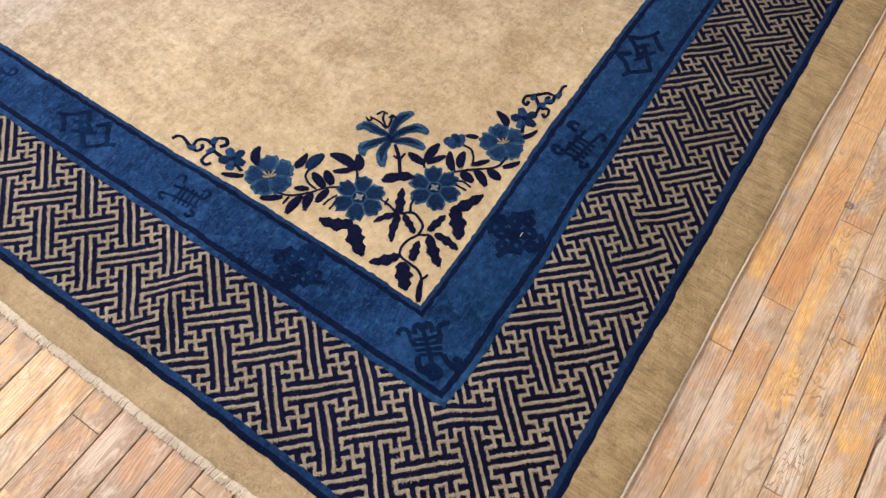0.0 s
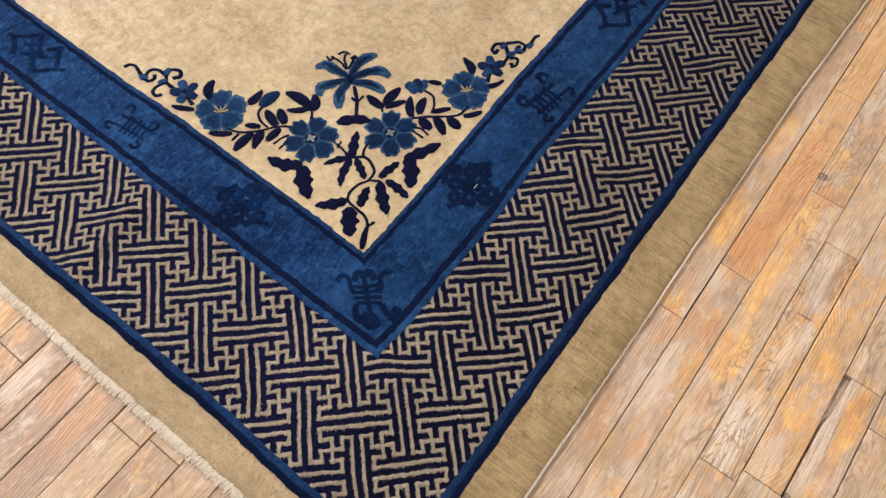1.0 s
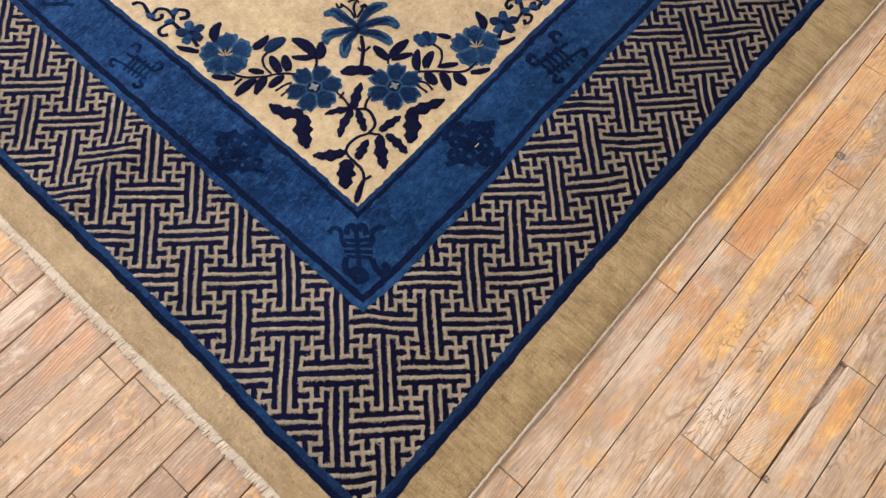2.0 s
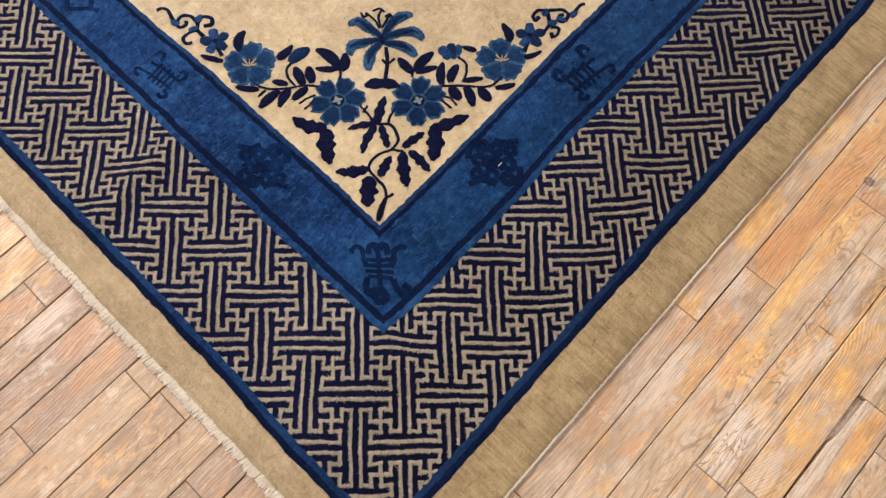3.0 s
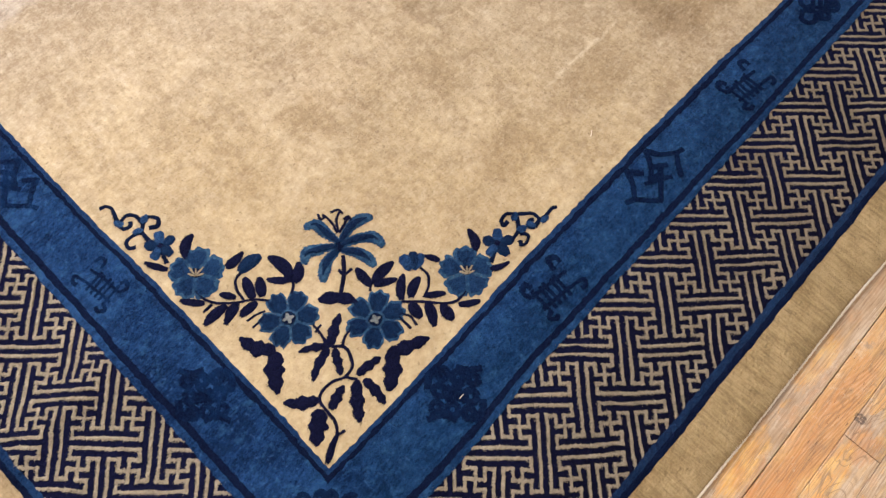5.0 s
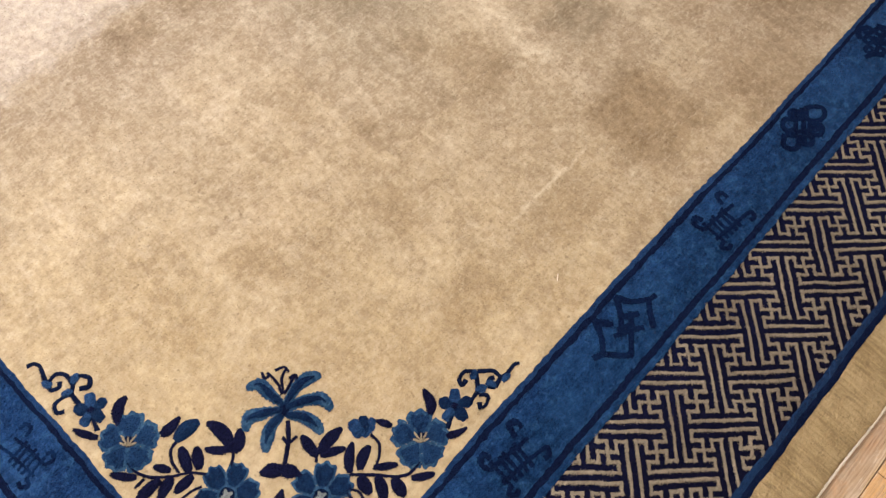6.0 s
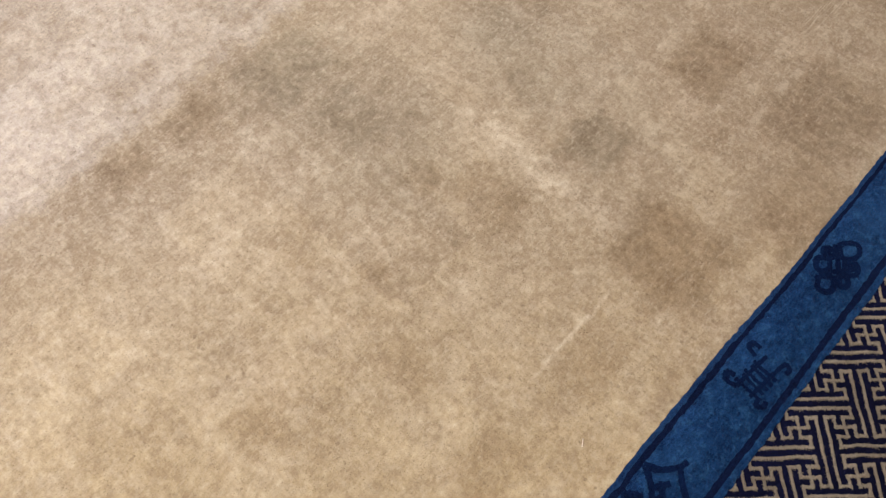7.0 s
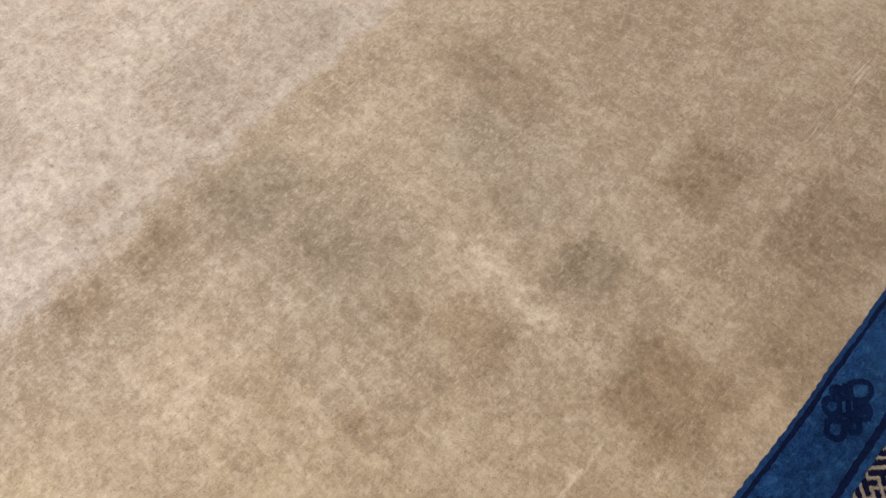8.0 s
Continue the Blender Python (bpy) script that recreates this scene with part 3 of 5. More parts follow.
def tufts(verts, faces, density, width=0.0011, length=0.0023, lean=62, spread=12):
    """Ends of yarn that lean with the nap, scattered over the faces: base points and tips, one triangle each."""
    v = np.array(verts, dtype=float)
    tri = []
    for f in faces:
        tri.append(f[:3])
        if len(f) == 4:
            tri.append((f[0], f[2], f[3]))
    tri = np.array(tri)
    a, b, c = v[tri[:, 0]], v[tri[:, 1]], v[tri[:, 2]]
    mid = (a + b + c) / 3
    size = np.linalg.norm(np.cross(b - a, c - a), axis=1) / 2
    size[(mid[:, 0] - mid[:, 1] < -3.05) | (mid[:, 0] < -1.75) | (mid[:, 1] > 2.15)] = 0.0
    count = int(size.sum() * density)
    if count < 1:
        return np.zeros((0, 3))
    pick = NAP.choice(len(tri), count, p=size / size.sum())
    r1, r2 = np.sqrt(NAP.random(count))[:, None], NAP.random(count)[:, None]
    p = a[pick] * (1 - r1) + b[pick] * r1 * (1 - r2) + c[pick] * r1 * r2
    p[:, 2] -= 0.0003
    way = np.radians(-90 + NAP.normal(0, 38, count))
    tilt = np.radians(np.clip(NAP.normal(lean, spread, count), 20, 86))
    ln = length * NAP.uniform(0.7, 1.3, count)
    side = way + np.pi / 2 + NAP.normal(0, 0.4, count)
    w = width * NAP.uniform(0.7, 1.3, count) / 2
    off = np.stack([np.cos(side) * w, np.sin(side) * w, np.zeros(count)], 1)
    tip = p + np.stack([np.cos(way) * np.sin(tilt) * ln, np.sin(way) * np.sin(tilt) * ln, np.cos(tilt) * ln], 1)
    return np.stack([p - off, p + off, tip], 1).reshape(-1, 3)


def grid_mesh(name, verts, faces, material, parent, label="", smooth=True, pile=0.0, width=0.0011, length=0.0023, lean=62, spread=12):
    me = bpy.data.meshes.new(name)
    base = np.array([tuple(v) for v in verts], dtype=float)
    extra = tufts(verts, faces, pile, width, length, lean, spread) if pile else np.zeros((0, 3))
    points = np.concatenate([base, extra])
    sizes = np.array([len(f) for f in faces] + [3] * (len(extra) // 3), dtype=np.int32)
    loops = np.concatenate([np.array([i for f in faces for i in f], dtype=np.int32), np.arange(len(base), len(points), dtype=np.int32)])
    me.vertices.add(len(points))
    me.vertices.foreach_set("co", points.ravel())
    me.loops.add(len(loops))
    me.loops.foreach_set("vertex_index", loops)
    me.polygons.add(len(sizes))
    me.polygons.foreach_set("loop_start", np.concatenate([[0], np.cumsum(sizes)[:-1]]).astype(np.int32))
    me.polygons.foreach_set("loop_total", sizes)
    me.materials.append(material)
    me.polygons.foreach_set("use_smooth", np.full(len(sizes), smooth))
    me.update(calc_edges=True)
    me.validate()
    tone = np.full(len(points), 0.5)
    tone[len(base):] = np.repeat(NAP.random(len(extra) // 3), 3)
    me.attributes.new("yarn_tone", "FLOAT", "POINT").data.foreach_set("value", tone.astype(np.float32))
    ob = new(name, me)
    if parent is not None:
        ob.parent = parent
    if label:
        ob["label"] = label
    return ob


def box_data(boxes):
    verts, faces = [], []
    for x0, y0, z0, x1, y1, z1 in boxes:
        k = len(verts)
        verts += [(x0, y0, z0), (x1, y0, z0), (x1, y1, z0), (x0, y1, z0), (x0, y0, z1), (x1, y0, z1), (x1, y1, z1), (x0, y1, z1)]
        faces += [(k, k + 3, k + 2, k + 1), (k + 4, k + 5, k + 6, k + 7), (k, k + 1, k + 5, k + 4), (k + 1, k + 2, k + 6, k + 5), (k + 2, k + 3, k + 7, k + 6), (k + 3, k, k + 4, k + 7)]
    return verts, faces


def boxes(name, parts, material, parent=None, label=""):
    return grid_mesh(name, *box_data(parts), material, parent, label, smooth=False)


def smooth01(v):
    v = min(1.0, max(0.0, v))
    return v * v * (3 - 2 * v)


# ---------------------------------------------------------------- room shell
# Walls, ceiling and window are assumed; none of them is in view.
X0, X1, Y0, Y1, HIGH = ROOM
WIN = (1.1, 3.3, 0.85, 2.35)  # window in the west wall: y0, y1, z0, z1
subfloor = boxes("floor", [(X0, Y0, -0.12, X1, Y1, -0.012)], GAP)
tagged(subfloor, "old worn oak strip floor with amber varnish patches", "floor", kind="structure")
tagged(boxes("wall_west", [(X0 - 0.2, Y0 - 0.2, -0.12, X0, WIN[0], HIGH), (X0 - 0.2, WIN[1], -0.12, X0, Y1 + 0.2, HIGH), (X0 - 0.2, WIN[0], -0.12, X0, WIN[1], WIN[2]), (X0 - 0.2, WIN[0], WIN[3], X0, WIN[1], HIGH)], PLASTER), "plain white painted plaster wall with a window", "wall", kind="structure")
tagged(boxes("wall_east", [(X1, Y0 - 0.2, -0.12, X1 + 0.2, Y1 + 0.2, HIGH)], PLASTER), "plain white painted plaster wall", "wall", kind="structure")
tagged(boxes("wall_south", [(X0, Y0 - 0.2, -0.12, X1, Y0, HIGH)], PLASTER), "plain white painted plaster wall", "wall", kind="structure")
tagged(boxes("wall_north", [(X0, Y1, -0.12, X1, Y1 + 0.2, HIGH)], PLASTER), "plain white painted plaster wall", "wall", kind="structure")
tagged(boxes("ceiling", [(X0 - 0.2, Y0 - 0.2, HIGH, X1 + 0.2, Y1 + 0.2, HIGH + 0.2)], CEILING), "plain white painted ceiling", "ceiling", kind="structure")
window = tagged(new("unseen_window_1"), "assumed unseen window, white painted, in a plain wall", "window", kind="structure")
boxes("window_frame", [(X0 - 0.14, WIN[0], WIN[2], X0 - 0.08, WIN[0] + 0.06, WIN[3]), (X0 - 0.14, WIN[1] - 0.06, WIN[2], X0 - 0.08, WIN[1], WIN[3]), (X0 - 0.14, WIN[0] + 0.06, WIN[2], X0 - 0.08, WIN[1] - 0.06, WIN[2] + 0.06), (X0 - 0.14, WIN[0] + 0.06, WIN[3] - 0.06, X0 - 0.08, WIN[1] - 0.06, WIN[3])], FRAME_WHITE, window)
boxes("window_sill", [(X0 - 0.075, WIN[0] + 0.002, WIN[2] + 0.002, X0 + 0.04, WIN[1] - 0.002, WIN[2] + 0.03)], FRAME_WHITE, window)

LAMP_GLOW = bpy.data.materials.new("lamp_diffuser")
LAMP_GLOW.use_nodes = True
LAMP_GLOW.node_tree.nodes["Principled BSDF"].inputs["Emission Color"].default_value = (1.0, 0.86, 0.68, 1)
LAMP_GLOW.node_tree.nodes["Principled BSDF"].inputs["Emission Strength"].default_value = 3.0
# Housings for the assumed lamps, which stay out of view.
for lx, ly, watts in LAMPS:
    lamp = tagged(new("unseen_ceiling_light"), "assumed unseen ceiling light, long and white with a glowing diffuser", "ceiling light", "ceiling lights")
    lamp.location = (lx, ly, HIGH)
    boxes("housing", [(-0.16, -0.60, -0.05, 0.16, 0.60, -0.001)], STEEL, lamp)
    boxes("diffuser", [(-0.14, -0.58, -0.07, 0.14, 0.58, -0.051)], LAMP_GLOW, lamp)

# ---------------------------------------------------------------- carpet
# The inner corner of the carpet's field is the world's origin; the sides run along x = 0 and y = 0.
FIELD_W, FIELD_L, PILE = 1.94, 2.86, 0.012
carpet = tagged(new("carpet"), "antique beige wool carpet with blue border on oak floor", "rug")


def relief(x, y):
    """Height of the pile's surface over its mean: slow waves and slight folds."""
    d = max(x, -y)
    h = 0.0012 * noise.noise((x * 2.1, y * 2.1, 3.0)) + 0.0008 * noise.noise((x * 6.0, y * 6.0, 7.0))
    if x > 0.06 and y > 0.0:
        h += 0.0035 * smooth01((x - 0.06) / 0.1) * smooth01(y / 0.3) * noise.noise((x * 7.0, y * 11.0, 31.0))
    if -0.45 < x < -0.2 and y < -0.10:  # a soft fold across the border
        h += 0.0075 * smooth01((-y - 0.10) / 0.06) * (1 - smooth01((-y - 0.30) / 0.03)) * math.exp(-((x + 0.325 + 0.12 * (y + 0.2)) / 0.020) ** 2)
    if x > 0.13 and 0.15 < y < 0.85:
        ends = smooth01((x - 0.13) / 0.06) * (1 - smooth01((x - 0.30) / 0.03))
        h += ends * (0.0060 * math.exp(-((y - 0.315 + 0.4 * (x - 0.25)) / 0.022) ** 2) + 0.0060 * math.exp(-((y - 0.665) / 0.025) ** 2))
    if x > 0.30:
        for row in (0.0, 0.010):  # a stitched crease across the margin
            h -= 0.0042 * (1 - smooth01((x - 0.362) / 0.018)) * math.exp(-((y - 0.731 - row) / 0.0038) ** 2)
    if d > 0.28:
        h += 0.003 * smooth01((d - 0.28) / 0.1) * noise.noise((x * 5.0, y * 5.0, 11.0))
    return h


def sway(x, y):
    """Drift of the woven lines, as in any hand-knotted piece: slow bends, small wobbles, a bulge of the field's edge."""
    sx = 0.0017 * noise.noise((x * 8.0, y * 8.0, 1.0)) + 0.0015 * noise.noise((x * 30.0, y * 30.0, 2.0)) + 0.0006 * noise.noise((x * 90.0, y * 90.0, 5.0))
    sy = 0.0017 * noise.noise((x * 8.0, y * 8.0, 21.0)) + 0.0015 * noise.noise((x * 30.0, y * 30.0, 22.0)) + 0.0006 * noise.noise((x * 90.0, y * 90.0, 25.0))
    if abs(x) < 0.028 and y > 0.0:
        sx -= 0.009 * (1 - abs(x) / 0.028) ** 0.7 * smooth01((y - 0.1) / 0.35) * (1 - smooth01((y - 0.80) / 0.35))
    if abs(y) < 0.028 and x < 0.0:
        sy += 0.004 * (1 - abs(y) / 0.028) ** 0.7 * smooth01(-x / 0.12) * (1 - smooth01((-x - 0.35) / 0.2))
    if y < -0.03:
        sy += 0.0065 * smooth01((-y - 0.03) / 0.07) * smooth01((0.30 + 0.78 * (y + 0.12) - x) / 0.2) * (1 - smooth01((x + y) / 0.08)) * (1 - smooth01((-y - 0.318) / 0.035))
    if x > 0.06 and y > -0.3:
        sx += (0.0045 - 0.0085 * smooth01((y - 0.12) / 0.2)) * smooth01((x - 0.06) / 0.05) * (1 - smooth01((x - 0.14) / 0.06)) * smooth01((y + 0.12) / 0.08)
        sx += 0.0045 * smooth01((x - 0.22) / 0.08) * (1 - smooth01((x - 0.335) / 0.03))
    if x > 0.32:
        sx += (x - 0.32) / 0.073 * (0.010 * smooth01((y - 0.6) / 0.5) + 0.0018 * noise.noise((0.0, y * 8.0, 41.0)) + 0.0005 * noise.noise((0.0, y * 40.0, 42.0)))
    return sx, sy


def laid(x, y, h):
    sx, sy = sway(x, y)
    return x + sx, y + sy, PILE + h + relief(x, y)


def ring_point(side, s, dx, dy):
    """A point of the rectangle dx, dy outside the field; s runs from 0 to 1 along a side."""
    x0, x1, y0, y1 = -FIELD_W - dx, dx, -dy, FIELD_L + dy
    return ((x0 + (x1 - x0) * s, y0), (x1, y0 + (y1 - y0) * s), (x1 - (x1 - x0) * s, y1), (x0, y1 - (y1 - y0) * s))[side]


def ring(name, rows, material, label="", fray=0.0022, step=0.004):
    """A closed band round the field. rows: (dx, dy, height)."""
    counts = (int(FIELD_W / step), int(FIELD_L / step)) * 2
    verts, faces = [], []
    total = sum(counts)
    for k, (dx, dy, h) in enumerate(rows):
        for side, count in enumerate(counts):
            for i in range(count):
                x, y = ring_point(side, i / count, dx, dy)
                edge = fray if k in (0, len(rows) - 1) else 0.0
                x += edge * noise.noise((x * 110, y * 110, dx * 90))
                y += edge * noise.noise((x * 110, y * 110, dx * 90 + 5))
                verts.append(laid(x, y, h))
    for k in range(len(rows) - 1):
        for i in range(total):
            j = (i + 1) % total
            faces.append((k * total + i, (k + 1) * total + i, (k + 1) * total + j, k * total + j))
    return grid_mesh(name, verts, faces, material, carpet, label, pile=520000)


def even(*pairs):
    return [(d, d, h) for d, h in pairs]


def build_field():
    step = 0.01
    nx, ny = int((FIELD_W + 0.004) / step), int((FIELD_L + 0.004) / step)
    verts = []
    for j in range(ny + 1):
        for i in range(nx + 1):
            x, y = 0.002 - (FIELD_W + 0.004) * i / nx, -0.002 + (FIELD_L + 0.004) * j / ny
            verts.append(laid(x, y, -0.0004 + 0.0007 * noise.noise((x * 45, y * 45, 0.5))))
    faces = []
    for j in range(ny):
        for i in range(nx):
            a = j * (nx + 1) + i
            faces.append((a, a + nx + 1, a + nx + 2, a + 1))
    return grid_mesh("field", verts, faces, WOOL_FIELD, carpet, "worn plain camel wool field", pile=170000, width=0.0024, length=0.0034, lean=76, spread=6)


boxes("backing", [(-FIELD_W - 0.378, -0.350, 0.0005, 0.378, FIELD_L + 0.350, 0.0040)], COTTON, carpet, "cotton foundation")
build_field()
ring("guard_stripe", even((-0.0005, 0.0004), (0.002, 0.0012), (0.0062, 0.0004)), WOOL_EDGE, "blue guard line")
ring("guard_stripe", even((0.0056, 0.0002), (0.008, 0.0009), (0.0130, -0.0002)), WOOL_INK, "dark navy guard line")
ring("border_band", even((0.0125, -0.0004), (0.03, 0.0), (0.055, 0.0002), (0.08, 0.0), (0.1005, -0.0006)), WOOL_BLUE, "plain deep blue wool band")
ring("guard_stripe", even((0.100, -0.0004), (0.105, 0.0), (0.1105, -0.0002)), WOOL_INK, "dark navy guard line")
ring("guard_stripe", even((0.110, 0.0), (0.114, 0.0020), (0.1200, 0.0016)), WOOL_BLUE, "blue guard line")
ring("fret_ground", even((0.117, -0.0006), (0.16, -0.0006), (0.21, -0.0006), (0.26, -0.0006), (0.302, -0.0006)), WOOL_NAVY, "navy ground under the fret")
ring("guard_stripe", even((0.2980, 0.0008), (0.3000, 0.0022), (0.3075, 0.0018)), WOOL_EDGE, "blue guard line", 0.0014)
ring("guard_stripe", even((0.307, 0.0018), (0.311, 0.0018), (0.3170, 0.0)), WOOL_INK, "dark navy guard line", 0.0013)
ring("margin", [(0.3165, 0.3165, -0.0002), (0.332, 0.330, 0.0), (0.365, 0.343, -0.0008), (0.384, 0.354, -0.0026), (0.3900, 0.360, -0.0055), (0.3915, 0.361, -0.0105)], WOOL_MARGIN, "plain camel wool outer margin", 0.0012)

DIAG = 1 / math.sqrt(2)


def strip(verts, faces, path, widths, h, base=-0.0008, saw=0.0, flat=0.55):
    """A domed ribbon of pile along path; widths gives its breadth at each point."""
    k0 = len(verts)
    count = len(path)
    for i, (x, y) in enumerate(path):
        ax, ay = path[max(0, i - 1)]
        bx, by = path[min(count - 1, i + 1)]
        tx, ty = bx - ax, by - ay
        ln = math.hypot(tx, ty) or 1.0
        nx, ny = -ty / ln, tx / ln
        w = widths[i] / 2
        for s, hh in ((-1, base), (-flat, h), (flat, h), (1, base)):
            off = w * s
            if saw and abs(s) == 1:
                off += s * saw * (random.uniform(0.2, 1.2) if i % 2 else random.uniform(-1.0, 0.0))
            verts.append(laid(x + nx * off, y + ny * off, hh))
    for i in range(count - 1):
        for c in range(3):
            a = k0 + i * 4 + c
            faces.append((a, a + 4, a + 5, a + 1))


def resample(points, step):
    """Points at about even steps on the straight pieces of a line."""
    out = []
    for (ax, ay), (bx, by) in zip(points, points[1:]):
        n = max(1, round(math.hypot(bx - ax, by - ay) / step))
        out += [(ax + (bx - ax) * i / n, ay + (by - ay) * i / n) for i in range(n)]
    return out + [points[-1]]


def curve(points, per=8):
    """A smooth line through the points."""
    if len(points) < 3:
        return resample(points, 0.002)
    p = [points[0], *points, points[-1]]
    out = []
    for a, b, c, d in zip(p, p[1:], p[2:], p[3:]):
        for i in range(per):
            t = i / per
            out.append(tuple(0.5 * (2 * b[k] + (c[k] - a[k]) * t + (2 * a[k] - 5 * b[k] + 4 * c[k] - d[k]) * t * t + (3 * b[k] - a[k] - 3 * c[k] + d[k]) * t ** 3) for k in (0, 1)))
    return out + [points[-1]]


# ---- the fret: hooked crosses on a diagonal lattice, joined by long double lines
FRET_LOW, FRET_HIGH, FRET_LINE = 0.1165, 0.3010, 0.0041


# how the weaver's lattice drifts: places along each side, and the drift there in millimetres
WEST_AT = (-0.80, -0.54, -0.44, -0.39, -0.34, -0.25, -0.20, -0.12, -0.05, 0.0, 0.05, 0.10, 0.15, 0.20)
WEST_ALONG = (0, 5, 5, 2.5, -4, -6, -3, -3, -1, 1, 0.5, 0.5, 0.5, 1)
WEST_ACROSS = (7, 7, 7, 7, 7, 6.5, 5.5, 4.4, 2.4, 3.1, 2.5, 1.5, 2.0, 1.0)
EAST_AT = (-0.20, -0.10, 0.0, 0.06, 0.10, 0.18, 0.25, 0.36, 0.46, 0.56)
EAST_ALONG = (1, 2.5, 7, 9, 9, 7.5, 5, 5.5, 2.5, 0.5)


def fret_place(i, j):
    x, y = 0.151 + 0.0495 * i, -0.155 + 0.0475 * j
    east = smooth01((x + y + 0.05) / 0.1)
    px, py = x, y
    if east < 1:
        px += (1 - east) * 0.001 * float(np.interp(x, WEST_AT, WEST_ALONG))
        py += (1 - east) * 0.001 * float(np.interp(x, WEST_AT, WEST_ACROSS))
    if east > 0:
        later = smooth01((y - 0.15) / 0.25)
        near = -2.5 + 8 * smooth01((y - 0.1) / 0.2)
        px += east * (-0.0105 * later + 0.001 * float(np.interp(x, (0.15, 0.20, 0.25, 0.30), (near, 1.5, -0.7, -8))))
        py -= east * 0.001 * float(np.interp(x, (0.145, 0.20, 0.25), (0.0, 0.75, 1.0))) * float(np.interp(y, EAST_AT, EAST_ALONG))
    return px, py


def fret_reach(x, y):
    """How far a point lies outside the field."""
    return max(x, -y, -FIELD_W - x, y - FIELD_L)


def fret_figure(i, j, rest=None):
    """One hooked cross, a part of its own, or added to the joined rest."""
    verts, faces = rest or ([], [])
    hand = 1 if i % 2 else -1
    for turn in range(4):
        arm = []
        for r, d in ((0, 0), (1, 0), (1, 1), (2, 1), (2, -2.5)):
            for _ in range(turn):
                r, d = -d, r
            arm.append((r * hand, d))
        for (r0, d0), (r1, d1) in zip(arm, arm[1:]):
            ln = math.hypot(r1 - r0, d1 - d0)
            ur, ud = (r1 - r0) / ln, (d1 - d0) / ln
            ext0, ext1 = (0.0 if (r0, d0) == (0, 0) else 0.2), (0.0 if ln > 3 else 0.2)
            n = max(3, round((ln + ext0 + ext1) * (2.5 if rest else 7.6)))
            run = []
            for k in range(n + 1):
                s = -ext0 + (ln + ext0 + ext1) * k / n
                r, d = r0 + ur * s, d0 + ud * s
                x, y = fret_place(i + (r + d) * 0.2, j + (r - d) * 0.2)
                if FRET_LOW < fret_reach(x, y) < FRET_HIGH:
                    run.append((x, y))
                elif run:
                    break
            if len(run) > 2:
                lift = 0.0007 if abs(ur) > 0.5 else 0.0009
                strip(verts, faces, run, [FRET_LINE * random.uniform(0.88, 1.10) for _ in run], lift, saw=0.0019 if abs(ur) > 0.5 else 0.0011)
    if faces and not rest:
        grid_mesh("fret_line", verts, faces, WOOL_FRET, carpet, pile=520000, width=0.0014, length=0.0028)


fret_rest = ([], [])
for i in range(-52, 5):
    for j in range(-4, 74):
        if (i + j) % 2 == 0:
            fx, fy = fret_place(i, j)
            if 0.08 < fret_reach(fx, fy) < 0.34:
                if max(fx, -fy) > 0.08 and fx > -1.25 and fy < 1.65:
                    fret_figure(i, j)
                else:
                    fret_figure(i, j, fret_rest)
fret_far = grid_mesh("fret_lines", *fret_rest, WOOL_FRET, carpet)
fret_far["kind"] = "stuff"

# ---- the corner spray, in millimetres: across the diagonal, and along it


def spot(a, b):
    return (a - b) * DIAG / 1000, (a + b) * DIAG / 1000


def leaf(a0, b0, am, bm, a1, b1, width, teeth=0, material=None, name="leaf", h=0.0014):
    """A leaf from its foot past its middle to its tip; teeth: lobes along each side."""
    verts, faces = [], []
    n = 24
    path, widths = [], []
    ca, cb = 2 * am - (a0 + a1) / 2, 2 * bm - (b0 + b1) / 2
    for k in range(n + 1):
        t = k / n
        path.append(spot((1 - t) ** 2 * a0 + 2 * t * (1 - t) * ca + t * t * a1, (1 - t) ** 2 * b0 + 2 * t * (1 - t) * cb + t * t * b1))
        w = math.sin(math.pi * (0.06 + 0.90 * t) ** 0.92) ** 0.62
        if teeth:
            w *= 0.86 + 0.20 * math.cos(2 * math.pi * (teeth * t - 0.45)) * (0.6 + 0.4 * t)
        widths.append(max(0.10, w) * width * 1.12 / 1000)
    strip(verts, faces, path, widths, h, saw=0.0009, flat=0.68)
    return grid_mesh(name, verts, faces, material or WOOL_NAVY, carpet, pile=800000)


def stem(points, width=4.5, name="stem", taper=1.0, material=None):
    verts, faces = [], []
    path = curve([spot(*p) for p in points])
    n = len(path) - 1
    strip(verts, faces, path, [width / 1000 * (1 + (taper - 1) * k / n) for k in range(n + 1)], 0.0012, saw=0.0004)
    return grid_mesh(name, verts, faces, material or WOOL_NAVY, carpet, pile=800000)


def petal(parent, cx, cy, angle, inner, outer, width, material, h, name="petal", notch=0.0, swell=0.62, bend=0.0):
    verts, faces = [], []
    n = 16
    path, widths = [], []
    for k in range(n + 1):
        t = k / n
        r = inner + (outer - inner) * t
        g = angle + bend * t * t
        path.append(spot(cx + r * math.cos(g), cy + r * math.sin(g)))
        w = math.sin(math.pi * min(1.0, (0.10 + 0.83 * t)) ** (1.0 / (2 * (1 - swell) + 0.25))) ** 0.55
        w *= 1 + 0.10 * math.sin(9 * t + angle * 3)
        widths.append(max(0.12, w) * width / 1000)
    strip(verts, faces, path, widths, h, saw=0.0005, flat=0.75)
    return grid_mesh(name, verts, faces, material, parent, pile=900000, length=0.0021)


